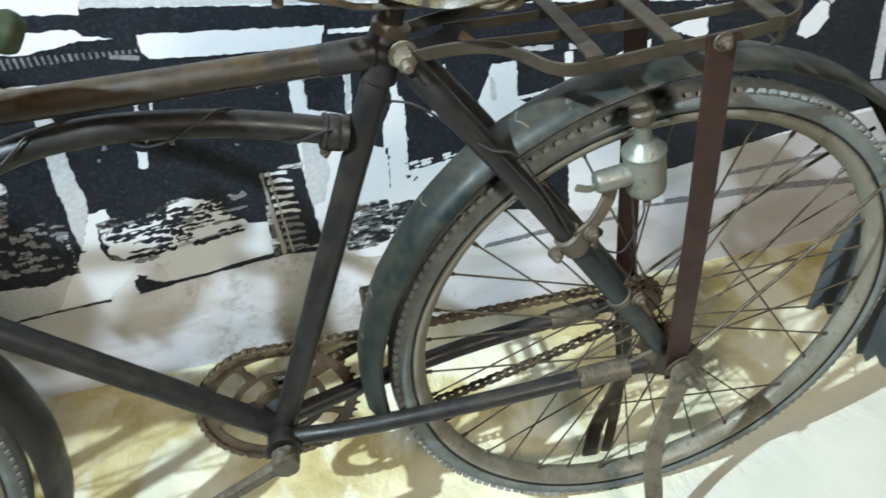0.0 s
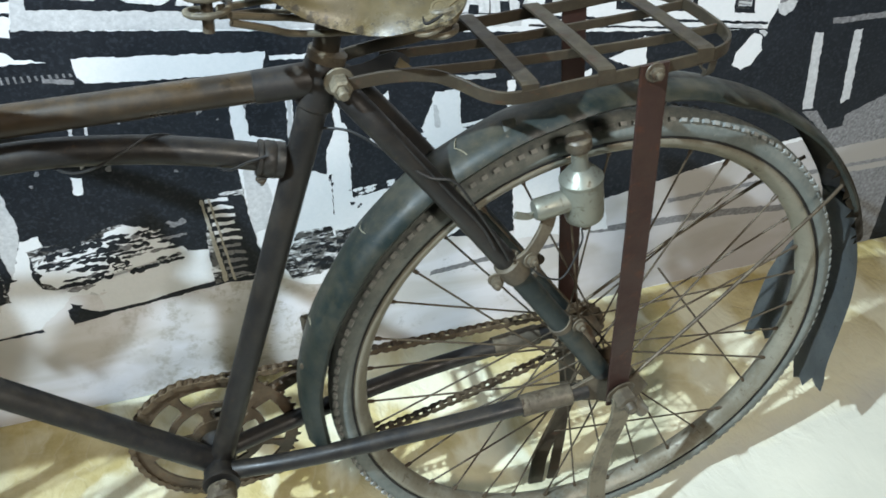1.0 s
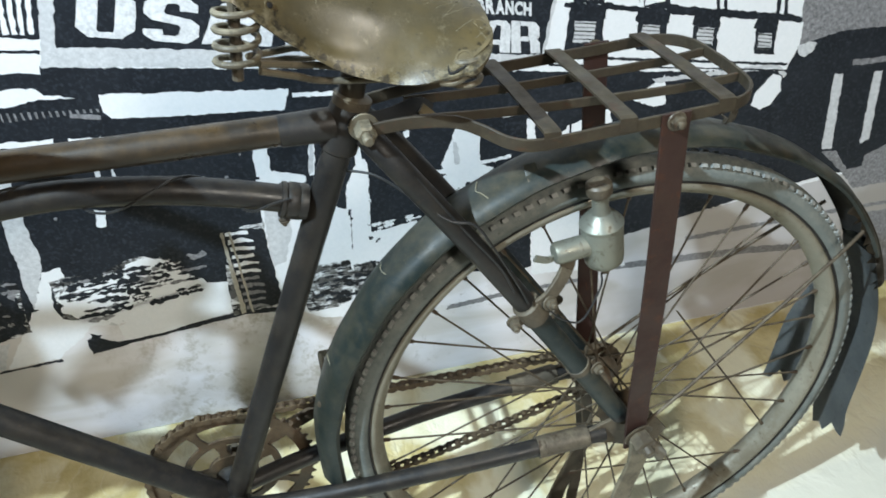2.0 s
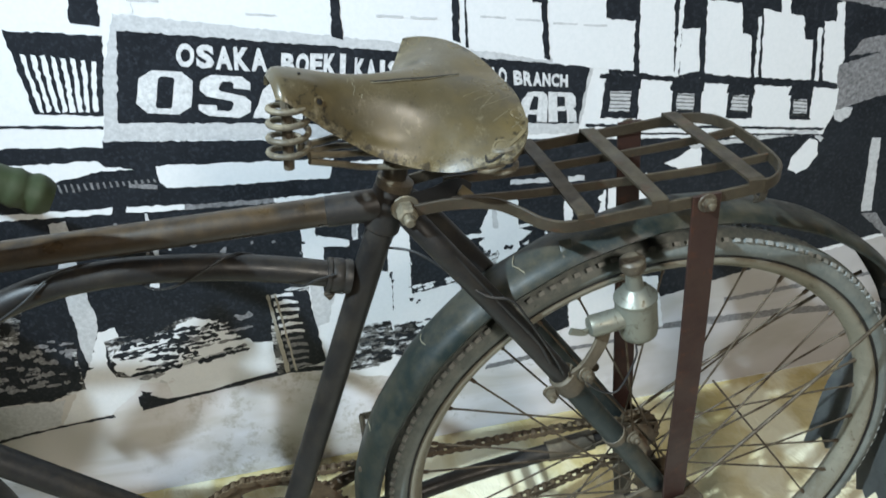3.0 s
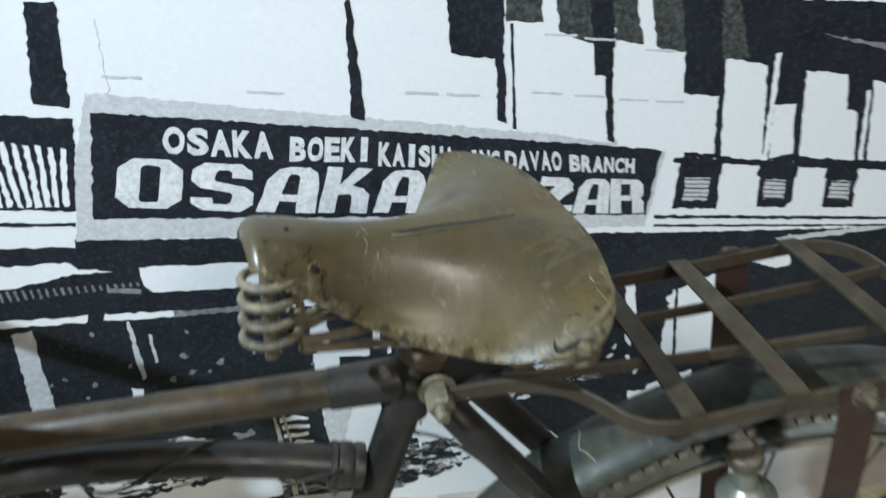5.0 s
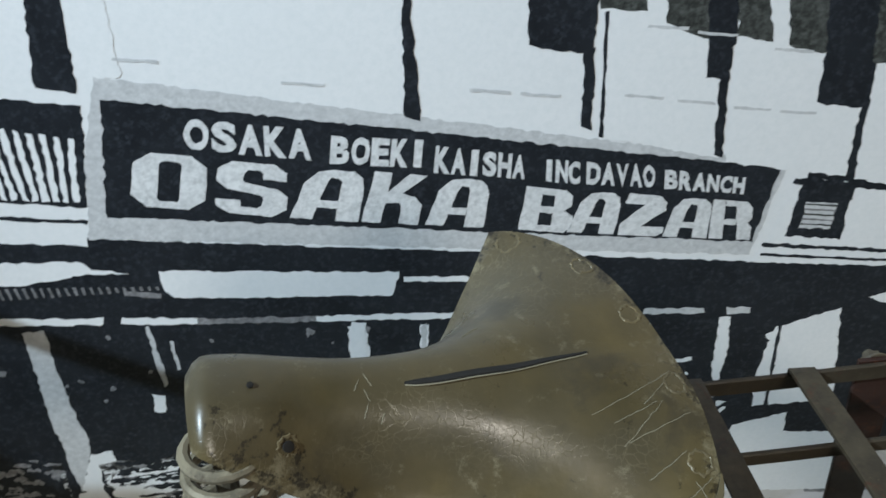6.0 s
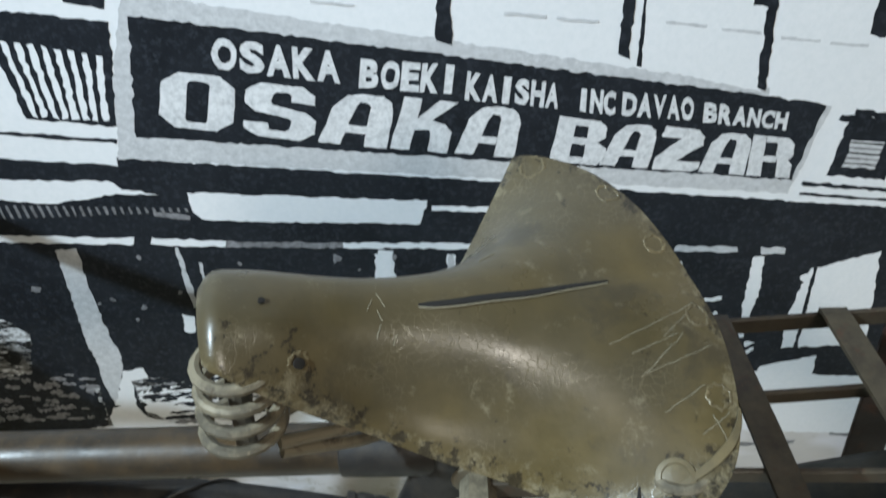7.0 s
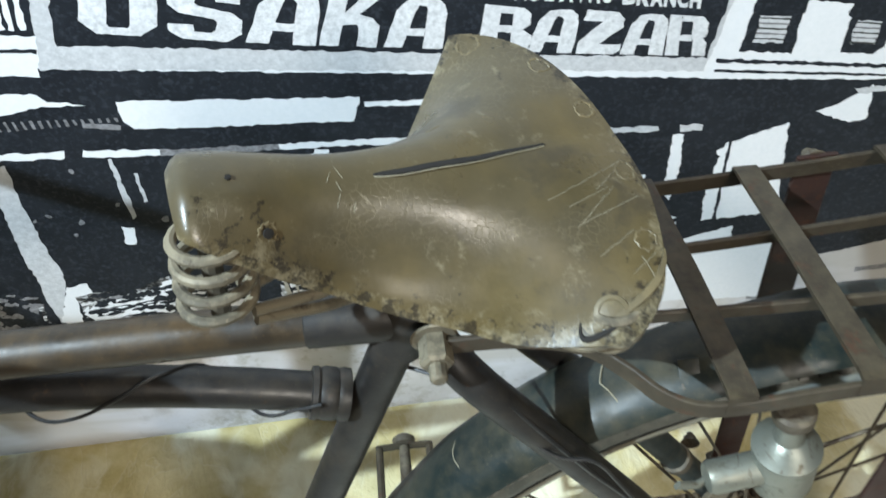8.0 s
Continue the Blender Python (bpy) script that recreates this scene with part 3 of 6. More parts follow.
shape("grey_streak", G, 1, [(0.393, 0.229), (0.548, 0.233), (0.740, 0.234), (1.035, 0.232), (1.039, 0.223), (0.743, 0.224), (0.551, 0.222), (0.395, 0.218)])
shape("grey_streak", G, 1, [(-0.103, 0.164), (0.010, 0.173), (0.177, 0.172), (0.177, 0.165), (0.011, 0.162), (-0.104, 0.153)])
shape("pale_wall", W, 2, [(-0.418, 0.489), (-0.382, 0.491), (-0.386, 0.431), (-0.339, 0.418), (-0.342, 0.358), (-0.374, 0.308), (-0.407, 0.235), (-0.420, 0.267), (-0.417, 0.393)])
shape("dark_doorway", D, 3, [(-0.382, 0.480), (-0.313, 0.487), (-0.319, 0.458), (-0.335, 0.426), (-0.384, 0.434)])
shape("pale_wall", W, 2, [(-0.326, 0.484), (-0.309, 0.491), (-0.310, 0.472), (-0.327, 0.469)])
shape("pale_wall", W, 2, [(-0.258, 0.493), (-0.241, 0.485), (-0.240, 0.355), (-0.189, 0.352), (-0.124, 0.334), (-0.045, 0.250), (-0.192, 0.171), (-0.337, 0.189), (-0.320, 0.304), (-0.282, 0.347), (-0.277, 0.451)])
shape("thin_post", D, 3, [(-0.276, 0.410), (-0.272, 0.409), (-0.273, 0.328), (-0.283, 0.327)])
shape("pale_wall", W, 2, [(-0.091, 0.482), (-0.053, 0.472), (-0.041, 0.423), (-0.059, 0.375), (-0.082, 0.363), (-0.120, 0.421), (-0.109, 0.444)])
shape("mottled_print", M, 3, [(-0.343, 0.302), (-0.321, 0.292), (-0.286, 0.251), (-0.282, 0.235), (-0.307, 0.208), (-0.354, 0.209)])
shape("mottled_print", M, 3, [(-0.275, 0.295), (-0.238, 0.296), (-0.216, 0.242), (-0.235, 0.229), (-0.264, 0.219), (-0.275, 0.225)])
shape("mottled_print", M, 3, [(-0.148, 0.436), (-0.098, 0.448), (-0.079, 0.414), (-0.087, 0.388), (-0.004, 0.433), (0.010, 0.367), (-0.068, 0.374), (-0.096, 0.362), (-0.143, 0.408)])
shape("step_ladder", M, 2, [(-0.476, 0.403), (-0.421, 0.394), (-0.418, 0.323), (-0.403, 0.240), (-0.490, 0.229), (-0.488, 0.319)])
shape("ladder_rail", B, 4, [(-0.486, 0.399), (-0.482, 0.399), (-0.469, 0.231), (-0.475, 0.228)])
shape("ladder_rail", B, 4, [(-0.465, 0.304), (-0.461, 0.303), (-0.459, 0.234), (-0.464, 0.233)])
shape("leaning_post", L, 2, [(-0.781, 0.585), (-0.755, 0.586), (-0.760, 0.524), (-0.758, 0.438), (-0.754, 0.412), (-0.760, 0.378), (-0.789, 0.308), (-0.792, 0.358), (-0.789, 0.398), (-0.791, 0.436), (-0.785, 0.509)])
shape("leaning_post", W, 2, [(-0.760, 0.378), (-0.733, 0.383), (-0.731, 0.356), (-0.754, 0.352), (-0.761, 0.308), (-0.753, 0.284), (-0.708, 0.269), (-0.731, 0.240), (-0.780, 0.203), (-0.858, 0.199), (-0.821, 0.260), (-0.787, 0.314)])
shape("mottled_print", M, 2, [(-1.087, 0.417), (-0.920, 0.373), (-0.872, 0.368), (-0.824, 0.379), (-0.800, 0.364), (-0.805, 0.268), (-0.866, 0.253), (-0.913, 0.259), (-0.952, 0.257), (-1.138, 0.268)])
shape("mottled_print", M, 2, [(-0.754, 0.359), (-0.689, 0.368), (-0.613, 0.380), (-0.559, 0.362), (-0.530, 0.296), (-0.578, 0.290), (-0.664, 0.279), (-0.709, 0.266), (-0.753, 0.284)])
shape("pale_pavement", W, 2, [(-0.674, 0.250), (-0.553, 0.286), (-0.492, 0.279), (-0.488, 0.239), (-0.615, 0.219), (-0.671, 0.220)])
shape("kerb_line", D, 3, [(-0.730, 0.231), (-0.715, 0.236), (-0.668, 0.207), (-0.726, 0.200)])
shape("pale_pavement", L, 1, [(-1.134, 0.278), (-0.952, 0.257), (-0.842, 0.252), (-0.862, 0.200), (-0.971, 0.187), (-1.171, 0.172)])
shape("paper_patch", G, 2, [(0.805, 0.211), (0.984, 0.208), (1.015, 0.137), (0.983, 0.002), (0.900, -0.013)])
shape("dark_doorway", D, 3, [(0.964, 0.164), (1.062, 0.173), (1.139, 0.001), (0.968, -0.003)])
shape("lamp_globe", L, 2, [(0.539, 0.607), (0.56, 0.613), (0.579, 0.611), (0.574, 0.592), (0.56, 0.586), (0.547, 0.592)])
shape("mottled_print", M, 2, [(-0.905, 0.504), (-0.855, 0.452), (-0.886, 0.360), (-0.966, 0.343)])
shape("pale_wall", W, 1.5, [(-0.389, 0.438), (-0.330, 0.438), (-0.268, 0.405), (-0.241, 0.353), (-0.163, 0.360), (-0.116, 0.388), (-0.177, 0.257), (-0.256, 0.171), (-0.338, 0.191), (-0.439, 0.254)])
shape("pale_wall", W, 2, [(-0.090, 0.533), (-0.049, 0.527), (-0.045, 0.462), (-0.020, 0.449), (-0.060, 0.421), (-0.096, 0.396), (-0.125, 0.440)])
shape("thin_rail", D, 3, [(-0.312, 0.391), (-0.161, 0.397), (-0.161, 0.392), (-0.313, 0.386)])
for k in range(8):
    t = k / 7
    shape("baluster", W, 2, [(-0.748 + 0.085 * t, 0.841 - 0.019 * t), (-0.742 + 0.085 * t, 0.84 - 0.019 * t), (-0.739 + 0.069 * t, 0.757 - 0.008 * t), (-0.745 + 0.069 * t, 0.758 - 0.008 * t)])
for x in (-0.93, -0.9, -0.87, -0.84):
    shape("baluster", D, 1, [(x, 0.86), (x + 0.007, 0.86), (x + 0.012, 0.77), (x + 0.005, 0.77)])
# crowded shop fronts behind the frame
shape("pale_wall", W, 3, [(-0.263, 0.541), (-0.251, 0.539), (-0.247, 0.499), (-0.238, 0.493), (-0.24, 0.361), (-0.223, 0.349), (-0.24, 0.32), (-0.274, 0.312), (-0.269, 0.416), (-0.259, 0.489)])
shape("pale_wall", W, 3, [(-0.241, 0.357), (-0.158, 0.367), (-0.161, 0.346), (-0.215, 0.317), (-0.266, 0.311)])
shape("dark_shop", D, 3.2, [(-0.239, 0.511), (-0.138, 0.51), (-0.1, 0.441), (-0.123, 0.39), (-0.172, 0.367), (-0.236, 0.363)])
shape("lintel_line", W, 3.4, [(-0.202, 0.466), (-0.068, 0.459), (-0.065, 0.45), (-0.197, 0.455)])
shape("thin_rail", W, 3.4, [(-0.074, 0.534), (-0.049, 0.532), (-0.045, 0.451), (-0.07, 0.449)])
shape("thin_rail", L, 3.4, [(-0.095, 0.509), (-0.087, 0.509), (-0.082, 0.468), (-0.09, 0.467)])
shape("paper_patch", W, 3.4, [(-0.118, 0.444), (-0.095, 0.451), (-0.07, 0.449), (-0.075, 0.428), (-0.096, 0.413)])
shape("thin_rail", W, 3.4, [(-0.412, 0.561), (-0.395, 0.561), (-0.395, 0.505), (-0.409, 0.503)])
shape("lintel_line", W, 3.4, [(-0.408, 0.493), (-0.389, 0.502), (-0.338, 0.485), (-0.34, 0.473), (-0.405, 0.481)])
shape("thin_rail", L, 3.4, [(-0.328, 0.556), (-0.322, 0.557), (-0.328, 0.49), (-0.334, 0.489)])
shape("pale_door", L, 3.4, [(-0.411, 0.451), (-0.386, 0.44), (-0.371, 0.392), (-0.389, 0.325), (-0.415, 0.316), (-0.413, 0.389)])
shape("pale_wall", W, 3.3, [(-0.317, 0.392), (-0.273, 0.397), (-0.275, 0.321), (-0.31, 0.316), (-0.332, 0.339)])
shape("mottled_print", M, 3.4, [(-0.454, 0.408), (-0.414, 0.411), (-0.42, 0.32), (-0.459, 0.307)])
shape("mottled_print", M, 3.4, [(-0.34, 0.307), (-0.281, 0.307), (-0.272, 0.265), (-0.284, 0.217), (-0.357, 0.206), (-0.371, 0.238)])
shape("paper_patch", W, 3.3, [(-0.638, 0.369), (-0.605, 0.378), (-0.568, 0.363), (-0.556, 0.317), (-0.593, 0.321), (-0.641, 0.339)])
shape("paper_patch", W, 3.3, [(-0.659, 0.476), (-0.644, 0.473), (-0.65, 0.444), (-0.664, 0.445)])
shape("dark_shop", D, 3.1, [(-0.708, 0.487), (-0.454, 0.45), (-0.485, 0.348), (-0.523, 0.31), (-0.549, 0.361), (-0.621, 0.386), (-0.698, 0.349), (-0.733, 0.401)])
blots("ink_mark", D, 3.9, ((-0.32, 0.3), (-0.2, 0.34), (-0.2, 0.4), (-0.32, 0.38)), 26, 0.006)
# short shutter marks on the pale facade
for x, z in ((-0.60, 0.9), (-0.45, 0.868), (-0.27, 0.85), (-0.22, 0.843), (-0.115, 0.835), (-0.06, 0.826), (0.0, 0.815), (0.05, 0.808), (-0.1, 0.905), (-0.05, 0.896), (0.03, 0.875)):
    shape("shutter_mark", L, 2, [(x, z), (x + 0.04, z - 0.005), (x + 0.04, z - 0.008), (x, z - 0.003)])
# hatching under the awnings
for k in range(26):
    x = -0.84 + 0.0088 * k
    shape("hatch_line", G, 2, [(x, 0.652 - 0.0006 * k), (x + 0.003, 0.652 - 0.0006 * k), (x + 0.004, 0.632), (x + 0.001, 0.632)], 0.0006)
blots("ink_mark", W, 2, ((-0.3, 0.4), (0.1, 0.36), (0.12, 0.5), (-0.25, 0.55)), 30, 0.008)
blots("ink_mark", G, 2, ((-0.98, 0.45), (-0.3, 0.42), (-0.3, 0.55), (-0.98, 0.6)), 40, 0.006)
blots("ink_mark", L, 4, ((-0.72, 0.25), (-0.5, 0.28), (-0.52, 0.38), (-0.7, 0.38)), 26, 0.007)
blots("ink_mark", D, 4, ((-1.1, 0.27), (-0.82, 0.28), (-0.82, 0.36), (-1.1, 0.36)), 24, 0.01)


def dashes(name, ink, layer, corners, rows, length, thick, fill):
    """Broken rows of short ink strokes inside a four-sided patch, as a coarse copy renders stacked goods."""
    bm = bmesh.new()
    (x0, z0), (x1, z1), (x2, z2), (x3, z3) = corners
    lift = 0.0042 + 0.00016 * layer + 0.0000012 * next(PRINTS)
    for row in range(rows):
        u = random.uniform(0, 0.1)
        while u < 1:
            step = length * random.uniform(0.5, 1.5) / max(0.02, math.hypot(x1 - x0, z1 - z0))
            if random.random() < fill:
                v = (row + random.uniform(0.25, 0.75)) / rows
                ring, half = [], thick * random.uniform(0.5, 1.1)
                for k in range(14):
                    w = u + step * (k if k < 7 else 13 - k) / 6
                    x = (x0 * (1 - w) + x1 * w) * (1 - v) + (x3 * (1 - w) + x2 * w) * v
                    z = (z0 * (1 - w) + z1 * w) * (1 - v) + (z3 * (1 - w) + z2 * w) * v
                    end = 0.35 if k in (0, 6, 7, 13) else 1.0
                    ring.append(bm.verts.new(on_wall(x + random.uniform(-0.001, 0.001), z + (half if k < 7 else -half) * end * random.uniform(0.3, 1.4), lift)))
                bm.faces.new(ring)
                lift += 0.0000012
            u += step * random.uniform(0.8, 1.4)
    bm.normal_update()
    bmesh.ops.triangulate(bm, faces=bm.faces[:])
    return tagged(part(name, bm, ink, mural, "", 0), kind="stuff")


# stacked goods before the shops
shape("pale_ground", W, 3.5, [(-0.75, 0.335), (-0.69, 0.345), (-0.613, 0.372), (-0.575, 0.365), (-0.55, 0.33), (-0.5, 0.29), (-0.5, 0.255), (-0.6, 0.262), (-0.70, 0.255), (-0.745, 0.285)], 0.007)
dashes("goods_stroke", D, 3.8, ((-0.75, 0.272), (-0.545, 0.29), (-0.55, 0.365), (-0.75, 0.36)), 9, 0.028, 0.0056, 0.84)
dashes("goods_stroke", G, 3.7, ((-0.75, 0.26), (-0.52, 0.275), (-0.54, 0.37), (-0.75, 0.35)), 5, 0.03, 0.006, 0.4)
dashes("goods_stroke", W, 3.9, ((-0.74, 0.28), (-0.56, 0.29), (-0.57, 0.36), (-0.74, 0.35)), 5, 0.012, 0.003, 0.35)
shape("dark_stall", D, 3.5, [(-1.12, 0.4), (-0.95, 0.375), (-0.82, 0.385), (-0.805, 0.33), (-0.81, 0.272), (-0.86, 0.258), (-0.95, 0.262), (-1.13, 0.27)], 0.003)
dashes("goods_stroke", G, 3.8, ((-1.1, 0.285), (-0.815, 0.285), (-0.815, 0.365), (-1.1, 0.37)), 5, 0.014, 0.007, 0.4)
dashes("goods_stroke", G, 3.7, ((-1.1, 0.28), (-0.815, 0.28), (-0.815, 0.38), (-1.1, 0.39)), 5, 0.02, 0.005, 0.45)
dashes("goods_stroke", D, 3.95, ((-1.1, 0.3), (-0.815, 0.3), (-0.815, 0.35), (-1.1, 0.36)), 3, 0.03, 0.0028, 0.5)
# ladder against the wall
shape("ladder_shade", D, 4.0, [(-0.482, 0.408), (-0.418, 0.4), (-0.412, 0.33), (-0.4, 0.24), (-0.468, 0.232), (-0.476, 0.32)], 0.002)
for k in range(11):
    z, x = 0.397 - 0.0155 * k, -0.478 + 0.0012 * k
    shape("rung", W if k < 6 else G, 4.2 + 0.01 * k, [(x, z + 0.004), (x + 0.024, z + 0.0045), (x + 0.04, z - 0.001), (x + 0.04, z - 0.005), (x + 0.022, z - 0.003), (x, z - 0.004)] if k % 3 else [(x, z + 0.003), (x + 0.035, z + 0.002), (x + 0.035, z - 0.004), (x, z - 0.003)], 0.003)
for x, w in ((-0.487, 0.0045), (-0.474, 0.004)):
    shape("ladder_rail", B, 4.4, [(x, 0.402), (x + w, 0.402), (x + w + 0.016, 0.231), (x + 0.016, 0.23)])
# dark figures of carts and stalls on the pale ground
dashes("goods_stroke", D, 4.0, ((-0.36, 0.215), (-0.2, 0.235), (-0.2, 0.3), (-0.35, 0.3)), 6, 0.016, 0.0045, 0.5)
dashes("goods_stroke", D, 4.0, ((-0.16, 0.345), (-0.02, 0.37), (-0.02, 0.43), (-0.15, 0.425)), 5, 0.014, 0.005, 0.5)
dashes("goods_stroke", W, 4.0, ((-0.24, 0.345), (-0.12, 0.35), (-0.12, 0.39), (-0.24, 0.375)), 4, 0.016, 0.0045, 0.6)


def lettering(text, corners, bold, layer):
    """Words in the built-in face, each letter drawn to the same width on the slanted board."""
    (ax, az), (bx, bz), (cx, cz), (dx, dz) = corners
    step = 1 / (len(text) - 0.1)
    for i, letter in enumerate(text):
        data = bpy.data.curves.new("letter", "FONT")
        data.body, data.offset, data.resolution_u = letter, bold, 4
        helper = new("letter", data)
        mesh = bpy.data.meshes.new_from_object(helper.evaluated_get(bpy.context.evaluated_depsgraph_get()))
        bpy.data.objects.remove(helper)
        bm = bmesh.new()
        bm.from_mesh(mesh)
        bpy.data.meshes.remove(mesh)
        xs, ys = [v.co.x for v in bm.verts], [v.co.y for v in bm.verts]
        x0, x1, y0, y1 = min(xs), max(xs), min(ys), max(ys)
        cell = 0.45 if letter == "I" else 0.92
        for v in bm.verts:
            u = (i + (0.92 - cell) / 2 + cell * (v.co.x - x0) / (x1 - x0)) * step
            u, t = u * 1.08 / (1 + u * 0.08), (v.co.y - y0) / (y1 - y0)
            x = (ax * (1 - u) + bx * u) * (1 - t) + (dx * (1 - u) + cx * u) * t
            z = (az * (1 - u) + bz * u) * (1 - t) + (dz * (1 - u) + cz * u) * t
            v.co = on_wall(x + random.uniform(-0.0006, 0.0006), z + random.uniform(-0.0006, 0.0006), 0.0042 + 0.00016 * layer)
        part("letter", bm, LETTER, mural, "", 0)


# the large words: heavy square capitals cut from strokes, each on its own slanted cell
A_STROKES = [[(0, 0), (0.32, 0), (0.36, 0.25), (0.39, 0.4), (0.44, 0.7), (0.5, 0.85), (0.5, 1), (0.3, 0.95), (0.12, 0.72)],
             [(0.36, 0.25), (0.66, 0.25), (0.66, 0.4), (0.39, 0.4)],
             [(0.66, 0), (1, 0), (1, 0.72), (0.95, 0.9), (0.82, 1), (0.5, 1), (0.5, 0.85), (0.62, 0.84), (0.66, 0.78)]]
STROKES = {
    "O": [[(0, 0.2), (0.22, 0), (0.38, 0), (0.38, 0.13), (0.35, 0.2), (0.35, 0.8), (0.38, 0.87), (0.38, 1), (0.22, 1), (0, 0.8)],
          [(0.38, 0.87), (0.62, 0.87), (0.62, 1), (0.38, 1)], [(0.38, 0), (0.62, 0), (0.62, 0.13), (0.38, 0.13)],
          [(1, 0.2), (1, 0.8), (0.78, 1), (0.62, 1), (0.62, 0.87), (0.65, 0.8), (0.65, 0.2), (0.62, 0.13), (0.62, 0), (0.78, 0)]],
    "S": [[(0.2, 1), (0, 0.84), (0, 0.6), (0.16, 0.47), (0.3, 0.449), (0.4, 0.62), (0.36, 0.67), (0.38, 0.8), (0.43, 0.86), (0.43, 1)], [(0.43, 0.86), (0.6, 0.86), (0.6, 1), (0.43, 1)],
          [(0.6, 0.86), (0.64, 0.81), (0.64, 0.7), (0.97, 0.7), (0.97, 0.86), (0.78, 1), (0.6, 1)], [(0.3, 0.449), (0.62, 0.4), (0.84, 0.55), (0.4, 0.62)],
          [(0.62, 0.4), (0.66, 0.34), (0.64, 0.2), (0.58, 0.15), (0.58, 0), (0.8, 0), (1, 0.16), (1, 0.42), (0.84, 0.55)], [(0.36, 0.15), (0.36, 0), (0.58, 0), (0.58, 0.15)],
          [(0.36, 0), (0.36, 0.15), (0.34, 0.27), (0, 0.27), (0, 0.14), (0.2, 0)]],
    "A": A_STROKES,
    "K": [[(0, 0), (0.33, 0), (0.355, 0.4), (0.37, 0.62), (0.39, 1), (0.08, 1)], [(0.37, 0.62), (0.62, 0.62), (1, 1), (0.68, 1)],
          [(0.355, 0.4), (0.58, 0.43), (0.64, 0.36), (0.64, 0), (0.98, 0), (0.98, 0.42), (0.85, 0.56), (0.62, 0.62), (0.37, 0.62)]],
    "B": [[(0, 0), (0.34, 0), (0.34, 1), (0, 1)], [(0.34, 0.85), (0.6, 0.85), (0.6, 1), (0.34, 1)], [(0.34, 0.44), (0.6, 0.44), (0.6, 0.59), (0.34, 0.59)], [(0.34, 0), (0.6, 0), (0.6, 0.15), (0.34, 0.15)],
          [(0.6, 0.53), (0.82, 0.53), (0.95, 0.64), (0.95, 0.88), (0.8, 1), (0.6, 1)], [(0.6, 0), (0.85, 0), (1, 0.14), (1, 0.42), (0.82, 0.53), (0.6, 0.53)]],
    "Z": [[(0.08, 1), (0.04, 0.76), (0.5, 0.76), (0.8, 0.76), (1, 0.78), (1, 0.86), (0.85, 1)], [(0, 0.28), (0, 0.24), (0.48, 0.24), (1, 0.66), (1, 0.78), (0.8, 0.76), (0.5, 0.76)],
          [(0, 0), (0.85, 0), (1, 0.08), (1, 0.24), (0.48, 0.24), (0, 0.24)]],
    "R": [[(0, 0), (0.34, 0), (0.34, 1), (0.04, 1)], [(0.34, 0.85), (0.62, 0.85), (0.62, 1), (0.34, 1)], [(0.34, 0.38), (0.62, 0.38), (0.62, 0.52), (0.34, 0.52)],
          [(0.62, 0.45), (0.9, 0.45), (1, 0.56), (1, 0.86), (0.84, 1), (0.62, 1)], [(0.66, 0), (1, 0), (1, 0.36), (0.9, 0.45), (0.62, 0.45), (0.66, 0.36)]],
}


def painted_letter(letter, corners):
    """One heavy capital on the cell (bottom left, bottom right, top right, top left)."""
    bm = bmesh.new()
    (ax, az), (bx, bz), (cx, cz), (dx, dz) = corners
    for stroke in STROKES[letter]:
        ring = []
        for (u, t), (u1, t1) in zip(stroke, stroke[1:] + stroke[:1]):
            for k in range(4):
                p, q = u + (u1 - u) * k / 4, t + (t1 - t) * k / 4
                x = (ax * (1 - p) + bx * p) * (1 - q) + (dx * (1 - p) + cx * p) * q
                z = (az * (1 - p) + bz * p) * (1 - q) + (dz * (1 - p) + cz * p) * q
                jolt = noise.noise_vector((x * 260, z * 260, 3.0))
                ring.append(bm.verts.new(on_wall(x + 0.0011 * jolt.x, z + 0.0011 * jolt.y, 0.00484)))
        bm.faces.new(ring)
    bm.normal_update()
    bmesh.ops.triangulate(bm, faces=bm.faces[:], ngon_method="EAR_CLIP")
    return part("letter", bm, LETTER, mural, "", 0)


for letter, corners in (
    ("O", ((-0.622, 0.743), (-0.548, 0.73), (-0.533, 0.792), (-0.603, 0.804))),
    ("S", ((-0.538, 0.729), (-0.466, 0.715), (-0.454, 0.777), (-0.524, 0.789))),
    ("A", ((-0.462, 0.716), (-0.391, 0.704), (-0.377, 0.764), (-0.445, 0.775))),
    ("K", ((-0.388, 0.705), (-0.326, 0.696), (-0.314, 0.756), (-0.373, 0.766))),
    ("A", ((-0.32, 0.696), (-0.256, 0.687), (-0.248, 0.745), (-0.307, 0.755))),
    ("B", ((-0.218, 0.682), (-0.159, 0.672), (-0.156, 0.726), (-0.21, 0.736))),
    ("A", ((-0.163, 0.674), (-0.11, 0.667), (-0.104, 0.719), (-0.154, 0.727))),
    ("Z", ((-0.105, 0.666), (-0.054, 0.66), (-0.054, 0.712), (-0.101, 0.72))),
    ("A", ((-0.054, 0.66), (-0.002, 0.653), (-0.002, 0.704), (-0.05, 0.712))),
    ("R", ((0.0, 0.653), (0.05, 0.647), (0.044, 0.698), (-0.004, 0.705))),
):
    painted_letter(letter, corners)
lettering("OSAKA", ((-0.555, 0.803), (-0.432, 0.782), (-0.43, 0.816), (-0.548, 0.836)), 0.05, 4)
lettering("BOEKI", ((-0.414, 0.777), (-0.317, 0.765), (-0.313, 0.797), (-0.409, 0.808)), 0.05, 4)
